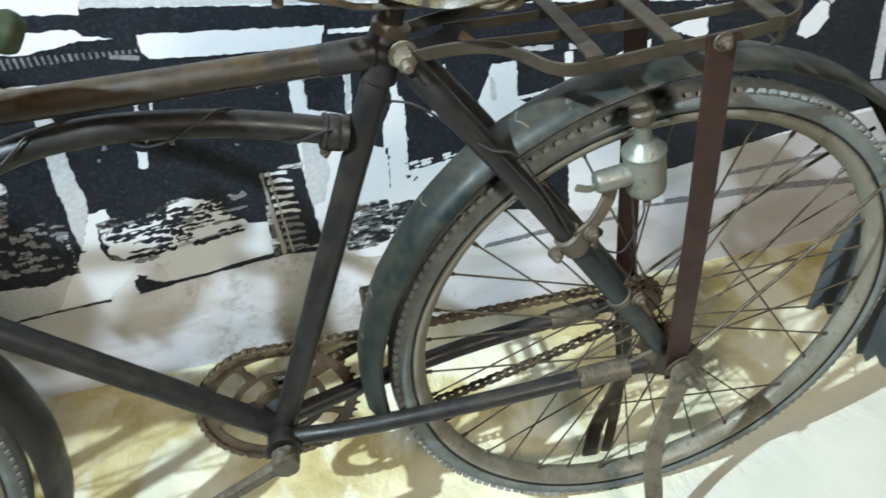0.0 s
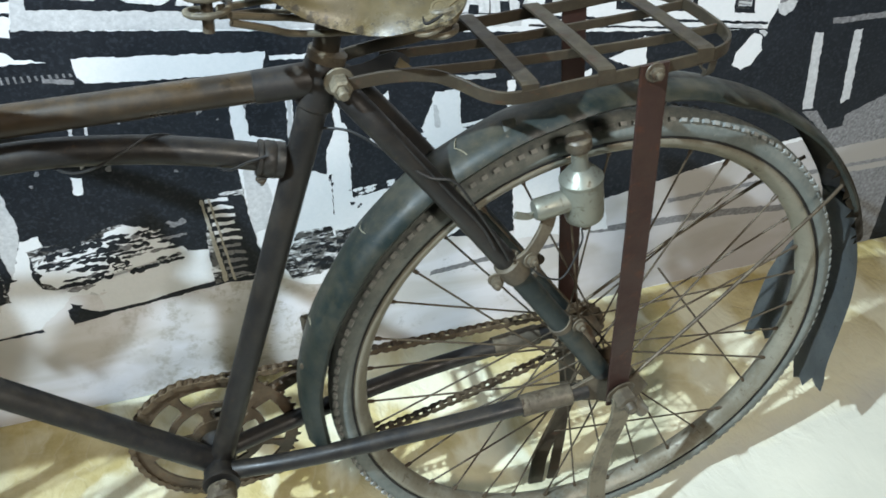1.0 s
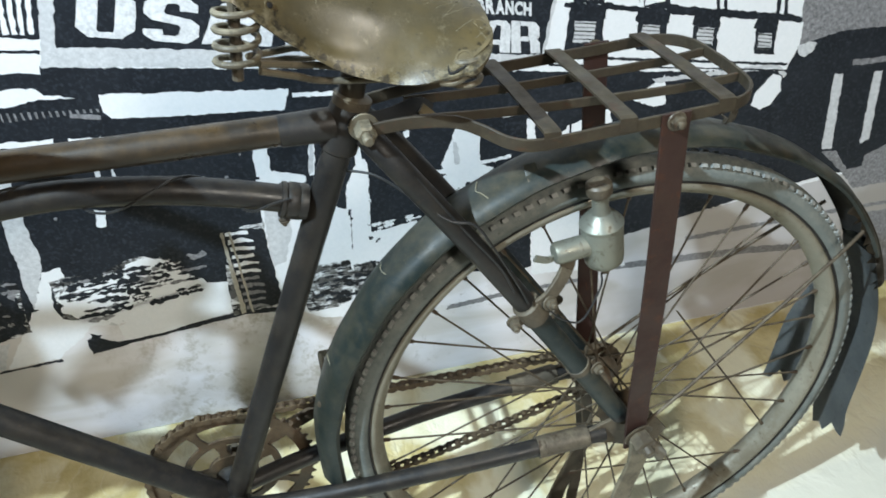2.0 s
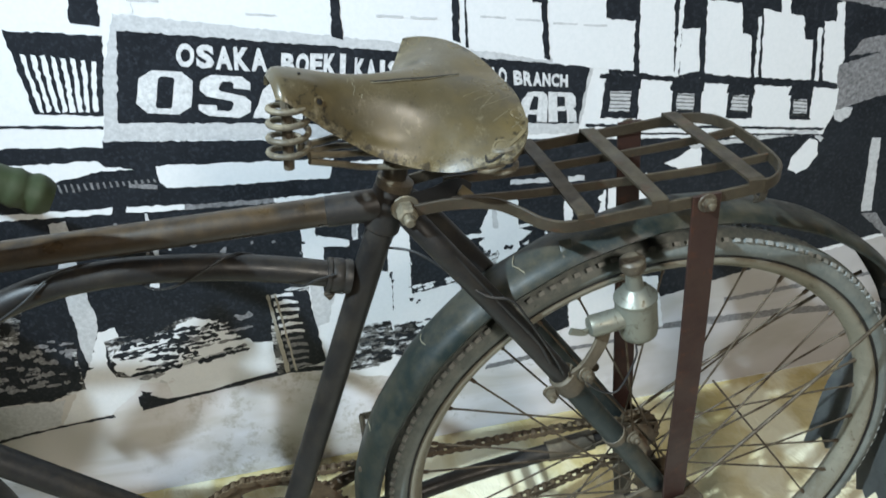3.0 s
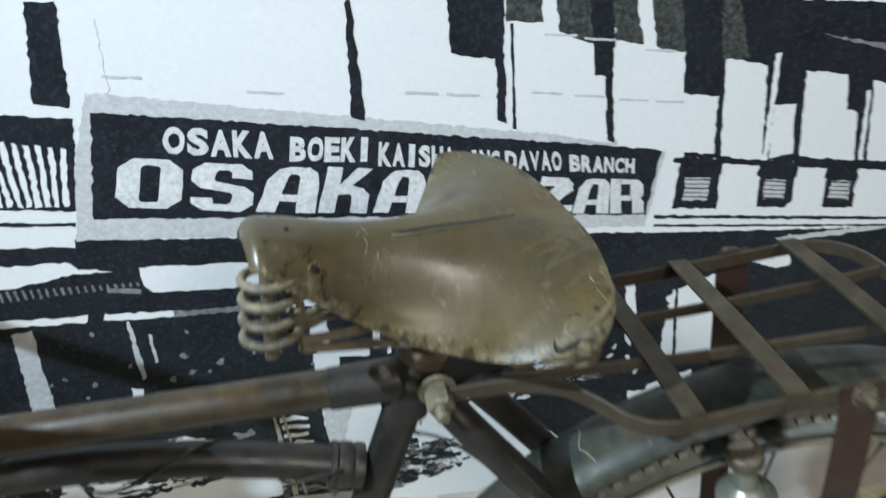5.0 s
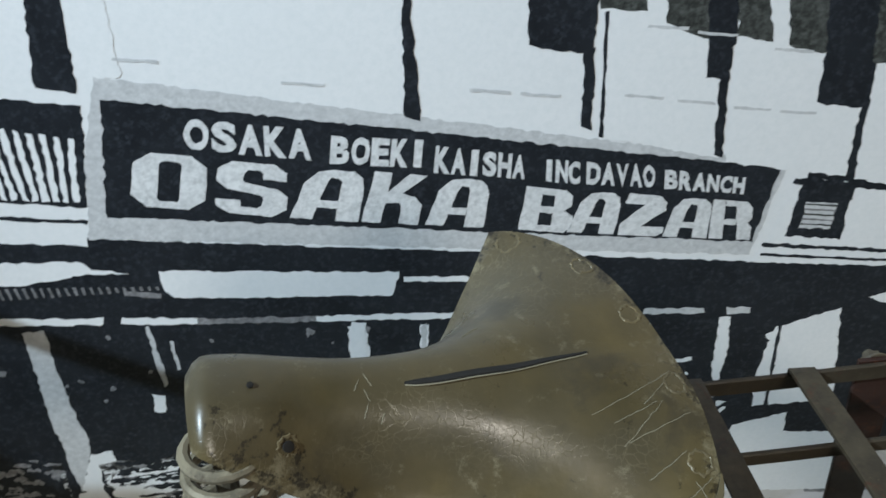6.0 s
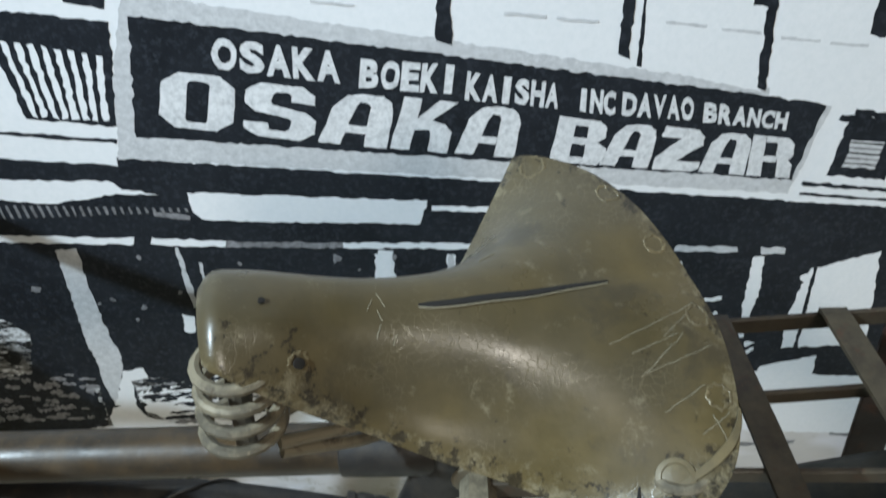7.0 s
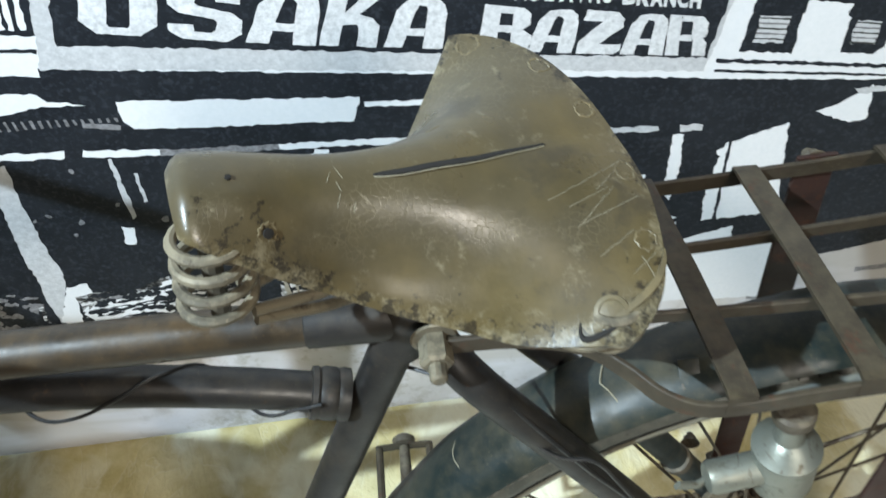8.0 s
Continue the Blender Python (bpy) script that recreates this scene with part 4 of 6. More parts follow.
lettering("KAISHA", ((-0.308, 0.759), (-0.213, 0.745), (-0.212, 0.773), (-0.305, 0.79)), 0.05, 4)
lettering("INC", ((-0.194, 0.741), (-0.153, 0.734), (-0.155, 0.762), (-0.194, 0.768)), 0.05, 4)
lettering("DAVAO", ((-0.146, 0.734), (-0.07, 0.724), (-0.074, 0.752), (-0.147, 0.761)), 0.05, 4)
lettering("BRANCH", ((-0.06, 0.722), (0.03, 0.709), (0.029, 0.73), (-0.062, 0.746)), 0.05, 4)

# ---- bicycle ----
bicycle = tagged(new("bicycle"), "old dusty roadster bicycle with cracked leather saddle, on its stand", "bicycle")
BB = Vector((-0.4965, 0, 0.287))
HUB = Vector((0, 0, 0.356))
FRONT = Vector((-1.15, 0, 0.356))
CLUSTER = Vector((-0.3225, 0, 0.787))

# frame: lugged tubes
part("seat_tube", tube(BB, CLUSTER + Vector((0.006, 0, 0.018)), 0.0146), BLACK_PAINT, bicycle)
part("top_tube", tube((-0.93, 0, 0.773), CLUSTER + Vector((-0.004, 0, 0.0)), 0.0146), TOP_PAINT, bicycle, "top tube rubbed brown")
part("down_tube", tube((-0.953, 0, 0.712), BB, 0.0158), BLACK_PAINT, bicycle)
part("head_tube", tube((-0.973, 0, 0.66), (-0.92, 0, 0.815), 0.019), BLACK_PAINT, bicycle)
low = curve_through([(-0.952, 0, 0.69), (-0.87, 0, 0.672), (-0.78, 0, 0.692), (-0.713, 0, 0.72), (-0.679, 0, 0.733), (-0.64, 0, 0.742), (-0.578, 0, 0.7455), (-0.499, 0, 0.738), (-0.434, 0, 0.725), (-0.376, 0, 0.709)])
part("curved_tube", sweep(bmesh.new(), low, circle(0.0138, 18)), BLACK_PAINT, bicycle, "curved second top tube, dark and dusty")
collar = along((-0.392, 0, 0.7125), (-0.366, 0, 0.7055))
clip = part("tube_collar", lathe([(0.014, 0), (0.0178, 0.0005), (0.0183, 0.004), (0.0172, 0.006), (0.0183, 0.009), (0.0183, 0.016), (0.0172, 0.018), (0.0183, 0.021), (0.0178, 0.026), (0.014, 0.0265)], collar, 24), BLACK_PAINT, bicycle, "slotted steel collar")
for a in (-2.2, -1.6, -1.0):
    part("slot", block(collar @ pose(0.0182 * math.cos(a), 0.0182 * math.sin(a), 0.0125, 0, 0, math.degrees(a)), 0.0012, 0.0022, 0.015, 0.0004), GAP, clip)
bolt("clip_bolt", collar @ Vector((0, -0.006, -0.001)) + Vector((0.004, 0, -0.018)), (0, 0, -1), 0.004, 0.008, clip)
part("seat_lug", lathe([(0.0165, -0.03), (0.0185, -0.028), (0.0192, 0.0), (0.0188, 0.016), (0.0165, 0.021)], along(CLUSTER, CLUSTER + Vector((0.0067, 0, 0.0195))), 24), BLACK_PAINT, bicycle)
part("top_lug", lathe([(0.0148, 0), (0.0156, 0.001), (0.0162, 0.03), (0.0165, 0.06)], along((-0.385, 0, 0.785), CLUSTER), 20), BLACK_PAINT, bicycle)
part("bottom_bracket", lathe([(0.017, -0.036), (0.0222, -0.0355), (0.0226, -0.03), (0.0208, -0.027), (0.0208, 0.027), (0.0226, 0.03), (0.0222, 0.0355), (0.017, 0.036)], along(BB, BB + Vector((0, 1, 0))), 28), BLACK_PAINT, bicycle)
part("seat_post", tube(CLUSTER + Vector((0.004, 0, 0.012)), CLUSTER + Vector((0.016, -0.004, 0.075)), 0.0125), RUST, bicycle)
part("post_collar", lathe([(0.0128, -0.004), (0.0182, -0.002), (0.0186, 0.007), (0.0135, 0.010)], along(CLUSTER + Vector((0.0065, 0, 0.019)), CLUSTER + Vector((0.026, 0, 0.077))), 24), BOLT_STEEL, bicycle)
bolt("cluster_bolt", CLUSTER + Vector((0.013, -0.026, 0.006)), (0, -1, -0.05), 0.0095, 0.03, bicycle, DUSTY)
bolt("cluster_bolt", CLUSTER + Vector((0.013, 0.026, 0.006)), (0, 1, 0), 0.0095, 0.02, bicycle)
for s in (-1, 1):
    stay = [CLUSTER + Vector((0.016, s * 0.02, -0.006)), Vector((-0.283, s * 0.037, 0.755)), Vector((-0.2, s * 0.046, 0.645)), Vector((-0.11, s * 0.052, 0.517)), Vector((-0.012, s * 0.058, 0.372))]
    p = curve_through(stay, 6)
    part("seat_stay", sweep(bmesh.new(), p, circle(0.0124, 16)), BLACK_PAINT, bicycle)
    part("stay_sleeve", sweep(bmesh.new(), curve_through([(-0.148, s * 0.0496, 0.571), (-0.085, s * 0.0536, 0.48), (-0.018, s * 0.0577, 0.381)], 4), circle(0.0132, 16)), GREEN_PAINT, bicycle)
    part("chain_stay", sweep(bmesh.new(), curve_through([BB + Vector((0.012, s * 0.018, 0.003)), (-0.4, s * 0.033, 0.301), (-0.25, s * 0.049, 0.322), (-0.1, s * 0.056, 0.338), (-0.03, s * 0.059, 0.345)], 6), circle(0.0115, 16)), BLACK_PAINT, bicycle)
    part("stay_sleeve", sweep(bmesh.new(), [(-0.118, s * 0.0555, 0.336), (-0.1, s * 0.056, 0.338), (-0.052, s * 0.058, 0.343)], circle(0.0142, 18)), BOLT_STEEL, bicycle)
    bm = bmesh.new()
    sweep(bm, [(-0.055, s * 0.059, 0.343), (-0.02, s * 0.06, 0.347), (0.014, s * 0.066, 0.35), (0.044, s * 0.068, 0.33)], [tuple(bar(0.02, 0.005)), tuple(bar(0.045, 0.005)), tuple(bar(0.064, 0.005)), tuple(bar(0.028, 0.005))], up=(0, 1, 0))
    part("drop_out", bm, BOLT_STEEL, bicycle, "rusty rear drop-out plate")
    # clamp on the seat stay
    c = Vector((-0.14, s * 0.05, 0.561))
    if s < 0:
        clamp = part("stay_clamp", lathe([(0.0138, -0.014), (0.0165, -0.012), (0.0172, 0), (0.0165, 0.012), (0.0138, 0.014)], along(c, c + Vector((-0.62, 0, 0.9))), 20), BOLT_STEEL, bicycle, "crusted clamp round the seat stay")
        bolt("clip_bolt", c + Vector((-0.02, -0.006, -0.008)), (-0.2, -1, 0), 0.0065, 0.016, clamp)
        bolt("clip_bolt", c + Vector((0.016, -0.012, 0.016)), (0.2, -1, 0.2), 0.006, 0.012, clamp)
    e = Vector((-0.075, s * 0.053, 0.465))
    part("stay_band", lathe([(0.0134, -0.005), (0.0152, -0.004), (0.0152, 0.004), (0.0134, 0.005)], along(e, e + Vector((-0.62, 0, 0.9))), 20), BOLT_STEEL, bicycle)
    bolt("band_bolt", e + Vector((0.017, s * 0.012, 0.004)), (0.3, s, 0), 0.006, 0.012, bicycle)


def ring(bm, centre, radius, profile, count=120):
    """A profile of (outward, sideways) points turned about a wheel's axle."""
    path = [centre + Vector((radius * math.cos(k * math.tau / count), 0, radius * math.sin(k * math.tau / count))) for k in range(count)]
    rings = []
    for p in path:
        out = (p - centre).normalized()
        rings.append([bm.verts.new(p + out * a + Vector((0, b, 0))) for a, b in profile])
    n = len(profile)
    for i in range(count):
        r, s = rings[i], rings[(i + 1) % count]
        for k in range(n):
            bm.faces.new((r[k], r[(k + 1) % n], s[(k + 1) % n], s[k]))
    return bm


def wheel(name, centre, spokes, label, strays):
    """Rim with its tyre, tread, hub, spokes and nipples. strays: spokes that have come off the hub, and where their loose ends lie."""
    rim = [(-0.004, 0), (-0.002, -0.006), (0.004, -0.0125), (0.008, -0.0165), (0.012, -0.0172), (0.0155, -0.0155), (0.0165, -0.0125), (0.013, -0.011), (0.008, -0.006), (0.008, 0.006), (0.013, 0.011), (0.0165, 0.0125), (0.0155, 0.0155), (0.012, 0.0172), (0.008, 0.0165), (0.004, 0.0125), (-0.002, 0.006)]
    w = part(name, ring(bmesh.new(), centre, 0.3085, rim), RIM_STEEL, bicycle, label, 50)
    tyre = [(0.012, -0.0125), (0.018, -0.0168), (0.023, -0.019), (0.026, -0.0197), (0.0275, -0.0192), (0.031, -0.0185), (0.0365, -0.0155), (0.038, -0.0135), (0.0425, -0.008), (0.044, 0), (0.0425, 0.008), (0.038, 0.0135), (0.0365, 0.0155), (0.031, 0.0185), (0.0275, 0.0192), (0.026, 0.0197), (0.023, 0.019), (0.018, 0.0168), (0.012, 0.0125)]
    part("tyre", ring(bmesh.new(), centre, 0.3085, tyre, 144), RUBBER, w, "perished grey rubber tyre", 50)
    bm = bmesh.new()
    count = 150
    for i in range(count):
        stub = 0.4 if -110 < (180 - i * 360 / count) % 360 - 180 < 38 else 1.0
        for s in (-1, 1):
            m = Matrix.Translation(centre) @ Matrix.Rotation((i + 0.25 * s) * math.tau / count, 4, "Y") @ Matrix.Translation((0.3445, s * 0.0144, 0)) @ Matrix.Rotation(radians(s * 52), 4, "Z")
            bmesh.ops.create_cube(bm, size=1, matrix=m @ Matrix.Diagonal((0.0115 * random.uniform(0.85, 1.1) * stub, 0.0046, 0.0072 * random.uniform(0.85, 1.15), 1)))
    tagged(part("tread", bm, TREAD, w, "chalky worn tread lugs", 0), kind="stuff")
    for side in (-1, 1):
        part("bead_line", ring(bmesh.new(), centre, 0.3252, [(-0.0012, side * 0.0158), (0.0014, side * 0.0158), (0.0014, side * 0.0174), (-0.0012, side * 0.0172)], 120), GAP, w)
    axle = along(centre, centre + Vector((0, 1, 0)))
    part("hub", lathe([(0.006, -0.052), (0.012, -0.05), (0.014, -0.036), (0.028, -0.034), (0.029, -0.0315), (0.016, -0.029), (0.0125, -0.015), (0.0125, 0.015), (0.016, 0.029), (0.029, 0.0315), (0.028, 0.034), (0.014, 0.036), (0.012, 0.05), (0.006, 0.052)], axle, 28), CHAIN_RUST, w, "rust-coated hub shell")
    bm = bmesh.new()
    sweep(bm, [(0, 0, 0), (0, 0, 0.5), (0, 0, 1.0)], circle(1.0, 7))
    first = part("spoke", bm, SPOKE_STEEL, w)
    spoke_mesh = first.data
    nipple_mesh = None
    for i in range(spokes):
        s = 1 if i % 2 else -1
        lean = (-1, 1, 1, -1)[i % 4]
        a = (i + 0.21) * math.tau / spokes
        b = a + lean * radians(72) + random.uniform(-0.01, 0.01)
        p = centre + Vector((0.0265 * math.cos(b), s * 0.033, 0.0265 * math.sin(b)))
        q = centre + Vector((0.3085 * math.cos(a), s * 0.002, 0.3085 * math.sin(a)))
        p = strays.get(i, p)
        m = along(p, q) @ Matrix.Diagonal((0.00135, 0.00135, (q - p).length, 1))
        ob = first if i == 0 else new("spoke", spoke_mesh)
        ob.parent, ob.matrix_basis = w, m
        if nipple_mesh is None:
            nip = part("nipple", lathe([(0.0018, 0), (0.0026, 0.001), (0.0026, 0.009), (0.0034, 0.0105), (0.0034, 0.0125)], Matrix(), 8), CHAIN_RUST, w)
            nipple_mesh = nip.data
        else:
            nip = new("nipple", nipple_mesh)
        nip.parent, nip.matrix_basis = w, along(q + (p - q).normalized() * 0.012, q)
    return w


rear_wheel = wheel("rear_wheel", HUB, 36, "dull plated wheel rim with rusty spokes", {33: Vector((0.066, -0.020, 0.493)), 32: Vector((-0.020, 0.033, 0.156))})
front_wheel = wheel("front_wheel", FRONT, 32, "dull plated wheel rim with rusty spokes", {})
for c in (HUB,):
    for s in (-1, 1):
        bolt("axle_nut", c + Vector((0.004, s * 0.083, 0)), (0.15, s, -0.2), 0.0135, 0.032, bicycle)
part("rear_axle", tube(HUB + Vector((0, -0.1, 0)), HUB + Vector((0, 0.1, 0)), 0.005, None, 10), BOLT_STEEL, bicycle)
part("chain_adjuster", tube(HUB + Vector((0.012, -0.085, -0.006)), HUB + Vector((0.034, -0.098, -0.03)), 0.009, 0.0085, 12), DULL_STEEL, bicycle, "dull steel adjuster nut")


def guard(name, centre, start, stop, radius, half, label, material, depths):
    """A rounded mudguard over part of a wheel, with rolled edges."""
    bm, inner = bmesh.new(), bmesh.new()
    n, rings, shade_lining = 90, [], []
    out = [(-1.0, -half), (-0.88, -half - 0.0015), (-0.58, -half + 0.001), (-0.25, -half * 0.72), (-0.04, -half * 0.36), (0.0, 0), (-0.04, half * 0.36), (-0.25, half * 0.72), (-0.58, half - 0.001), (-0.88, half + 0.0015), (-1.0, half)]
    for i in range(n + 1):
        deg = start + (stop - start) * i / n
        t = radians(deg)
        depth = blend(deg, depths)
        d = Vector((math.cos(t), 0, math.sin(t)))
        wob = 0.0009 * math.sin(9 * t) + 0.0006 * math.sin(23 * t + 1)
        section = [(a * depth, b) for a, b in out] + [(a * depth - 0.0016, b * 0.965) for a, b in out[::-1]]
        rings.append([bm.verts.new(centre + d * (radius + a + wob) + Vector((0, b, 0))) for a, b in section])
        shade_lining.append([inner.verts.new(centre + d * (radius + a * depth - 0.0026 + wob) + Vector((0, b * 0.94, 0))) for a, b in out[1:-1]])
    for r, s in zip(shade_lining, shade_lining[1:]):
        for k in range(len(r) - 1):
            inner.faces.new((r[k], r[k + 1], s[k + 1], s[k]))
    m = len(section)
    for r, s in zip(rings, rings[1:]):
        for k in range(m):
            bm.faces.new((r[k], r[(k + 1) % m], s[(k + 1) % m], s[k]))
    bm.faces.new(rings[0])
    bm.faces.new(rings[-1])
    ob = part(name, bm, material, bicycle, label, 40)
    # Added near-black inner sheet keeps the hollow of the guard in painted shade.
    part("shade_lining", inner, GAP, ob, "near-black sheet painting the shade inside the mudguard", 40)
    return ob


mudguard = guard("rear_mudguard", HUB, 29, 187, 0.3885, 0.033, "dark dented rear mudguard, torn at its end", GUARD_PAINT, ((29, 0.014), (60, 0.011), (95, 0.014), (130, 0.02), (187, 0.026)))
guard("front_mudguard", FRONT, -32, 110, 0.3975, 0.033, "dark front mudguard", BLACK_PAINT, ((-32, 0.024), (110, 0.024)))
# the torn tail of the mudguard hangs away from the wheel
spine = curve_through([(0.336, 0, 0.545), (0.358, 0.002, 0.47), (0.368, 0.004, 0.4), (0.372, 0.007, 0.32), (0.373, 0.01, 0.26), (0.373, 0.012, 0.225)], 6)
tail_bm = bmesh.new()
rows = []
for i, p in enumerate(spine):
    t = i / (len(spine) - 1)
    half = 0.036 + 0.02 * t
    row = []
    for k in range(11):
        q = k / 5 - 1
        drop = 0.012 * q * q * (1 - 1.4 * t)
        jag = (0.032 * abs(math.sin(2.6 * k + 0.7)) + 0.014 * (k % 2)) if i == len(spine) - 1 else 0
        row.append(tail_bm.verts.new(p + Vector((-drop * 0.95 + 0.004 * math.sin(7 * t + q), half * q, -drop * 0.3 - jag))))
    rows.append(row)
for r, s in zip(rows, rows[1:]):
    for k in range(10):
        tail_bm.faces.new((r[k], r[k + 1], s[k + 1], s[k]))
bmesh.ops.solidify(tail_bm, geom=tail_bm.faces[:], thickness=0.0014)
part("torn_tail", tail_bm, TORN_METAL, mudguard, "torn jagged tail of the mudguard")


def on_guard(deg, y, lift=0.0):
    drop = blend(deg, ((29, 0.014), (60, 0.011), (95, 0.014), (130, 0.02), (187, 0.026))) * (abs(y) / 0.033) ** 2.6
    t = radians(deg)
    return HUB + Vector(((0.3885 - drop + lift) * math.cos(t), y, (0.3885 - drop + lift) * math.sin(t)))


# the far lobe of the tail curls in behind the tyre
flap_bm = bmesh.new()
rows = []
for i in range(8):
    t = i / 7
    row = []
    for k in range(7):
        q = k / 6
        jag = 0.02 * abs(math.sin(2.3 * k + 0.4)) + 0.008 * (k % 2) if i == 7 else 0
        row.append(flap_bm.verts.new((0.366 - 0.055 * q * (0.1 + 0.9 * t) + 0.004 * math.sin(5 * t + 3 * q), 0.04 + 0.042 * q + 0.006 * math.sin(4 * t), 0.43 - 0.165 * t - 0.012 * q - jag)))
    rows.append(row)
for r, s in zip(rows, rows[1:]):
    for k in range(6):
        flap_bm.faces.new((r[k], r[k + 1], s[k + 1], s[k]))
bmesh.ops.solidify(flap_bm, geom=flap_bm.faces[:], thickness=0.0012)
part("torn_flap", flap_bm, TORN_METAL, mudguard, "torn curled flap of the mudguard")
# rust-eaten edge where the near side of the guard has broken away
edge_bm = bmesh.new()
rows = []
for i in range(25):
    deg = 20 + 25 * i / 24
    t = radians(deg)
    d = Vector((math.cos(t), 0, math.sin(t)))
    low = 0.366 + 0.005 * math.sin(2.1 * i) + 0.004 * (i % 2)
    rows.append([edge_bm.verts.new(HUB + d * r + Vector((0, y, 0))) for r, y in ((0.3855, -0.026), (0.379, -0.0305), (low, -0.0315 + 0.003 * math.sin(1.7 * i)))])
for r, s in zip(rows, rows[1:]):
    for k in range(2):
        edge_bm.faces.new((r[k], r[k + 1], s[k + 1], s[k]))
bmesh.ops.solidify(edge_bm, geom=edge_bm.faces[:], thickness=0.0012)
part("eaten_edge", edge_bm, RUST, mudguard, "rust-eaten brown edge of the mudguard")
for s in (-1, 1):
    stay = [(0.012, s * 0.076, 0.362), (0.13, s * 0.064, 0.462), (0.252, s * 0.045, 0.559), (0.288, s * 0.036, 0.5855)]
    part("mudguard_stay", sweep(bmesh.new(), curve_through(stay, 6), circle(0.0024, 8)), SPOKE_STEEL, bicycle, "thin rusty mudguard stay")

# pale cracks, rivets and the patch plate on the guard
for deg, skew in ((137.5, 4), (161.5, -5), (118, 3)):
    p = [on_guard(deg + skew * math.sin(3 * k / 8) * 0.5 + random.uniform(-0.3, 0.3), -0.033 + 0.06 * k / 8, 0.0004) for k in range(9)]
    part("crack", sweep(bmesh.new(), p, circle(0.0006, 5)), SCAR, mudguard, "pale crack across the mudguard")
for deg, y in ((158, -0.026), (145, -0.026), (112, -0.024), (106, -0.028), (140, -0.03), (168, -0.012), (171, -0.02)):
    p = on_guard(deg, y, -0.0005)
    part("rivet", lathe([(0.005, 0), (0.0048, 0.0012), (0.003, 0.0022), (0.001, 0.0026)], along(p, p + (p - HUB).normalized() * 0.5 + Vector((0, -0.4, 0))), 12), BOLT_STEEL, mudguard)
p = on_guard(111, -0.017, 0.0)
part("patch_plate", block(along(p, p + (p - HUB).normalized() + Vector((0, -0.75, 0))) @ pose(0, 0, 0, 0, 0, 20), 0.014, 0.02, 0.002, 0.0008), GUARD_PAINT, mudguard, "small riveted patch plate")

# carrier
for s in (-1, 1):
    rail = curve_through([(-0.308, s * 0.031, 0.791), (-0.265, s * 0.036, 0.7965), (-0.228, s * 0.045, 0.797), (-0.206, s * 0.061, 0.793), (-0.186, s * 0.079, 0.7875), (-0.16, s * 0.088, 0.7865), (-0.1, s * 0.088, 0.7915), (-0.03, s * 0.088, 0.7975), (0.025, s * 0.087, 0.803), (0.052, s * 0.076, 0.8055), (0.066, s * 0.05, 0.807), (0.069, 0.0, 0.8075)], 7)
    part("carrier_rail", sweep(bmesh.new(), rail, bar(0.0035, 0.0125), up=(0, 0, 1)), RUST, bicycle, "rusted flat carrier rail")
    inner = curve_through([(-0.262, s * 0.022, 0.792), (-0.15, s * 0.026, 0.792), (0.0, s * 0.032, 0.799), (0.066, s * 0.034, 0.806)], 4)
    part("carrier_bar", sweep(bmesh.new(), inner, bar(0.0035, 0.0095), up=(0, 0, 1)), RUST, bicycle)
    part("carrier_strut", sweep(bmesh.new(), curve_through([(-0.0305, s * 0.0915, 0.8045), (-0.0285, s * 0.0912, 0.775), (-0.015, s * 0.088, 0.6), (-0.004, s * 0.082, 0.43), (0.0, s * 0.0815, 0.365), (0.002, s * 0.0815, 0.335)], 5), bar(0.0285, 0.0036), up=(0, 1, 0)), RED_RUST, bicycle, "red-brown flat carrier strut")
    bolt("strut_bolt", (-0.0305, s * 0.0935, 0.797), (0, s, 0), 0.0065, 0.012, bicycle)
for x, z, w in ((-0.1485, 0.7965, 0.0165), (-0.0755, 0.8015, 0.017), (0.0225, 0.8105, 0.017)):
    path = [(x - 0.001, -0.0905, z - 0.012), (x - 0.001, -0.0895, z - 0.001), (x - 0.001, -0.084, z), (x - 0.004, 0.0, z + 0.001), (x - 0.008, 0.083, z), (x - 0.008, 0.0885, z - 0.001), (x - 0.008, 0.0895, z - 0.012)]
    bm = bmesh.new()
    rings = []
    for px, py, pz in path:
        flat = 0.0026
        rings.append([bm.verts.new((px + a, py, pz + b)) for a, b in ((-w / 2, 0), (w / 2, 0), (w / 2, flat), (-w / 2, flat))])
    for r, s in zip(rings, rings[1:]):
        for k in range(4):
            bm.faces.new((r[k], r[(k + 1) % 4], s[(k + 1) % 4], s[k]))
    bm.faces.new(rings[0])
    bm.faces.new(rings[-1])
    part("carrier_slat", bm, RUST, bicycle, "flat brown cross slat of the carrier", 0)
part("guard_hook", sweep(bmesh.new(), curve_through([(0.045, -0.07, 0.802), (0.046, -0.068, 0.78), (0.05, -0.055, 0.768), (0.052, -0.04, 0.772)], 5), bar(0.008, 0.002), up=(0, 1, 0.3)), RUST, bicycle)

# crank set and chain, on the far side
CHAIN_Y = 0.045
bm = bmesh.new()
ring(bm, Vector((BB.x, CHAIN_Y, BB.z)), 0.0955, [(-0.0075, -0.002), (0.0075, -0.002), (0.0075, 0.002), (-0.0075, 0.002)], 92)
ring(bm, Vector((BB.x, CHAIN_Y, BB.z)), 0.058, [(-0.0045, -0.002), (0.0045, -0.002), (0.0045, 0.002), (-0.0045, 0.002)], 60)
ring(bm, Vector((BB.x, CHAIN_Y, BB.z)), 0.024, [(-0.008, -0.003), (0.008, -0.003), (0.008, 0.003), (-0.008, 0.003)], 40)
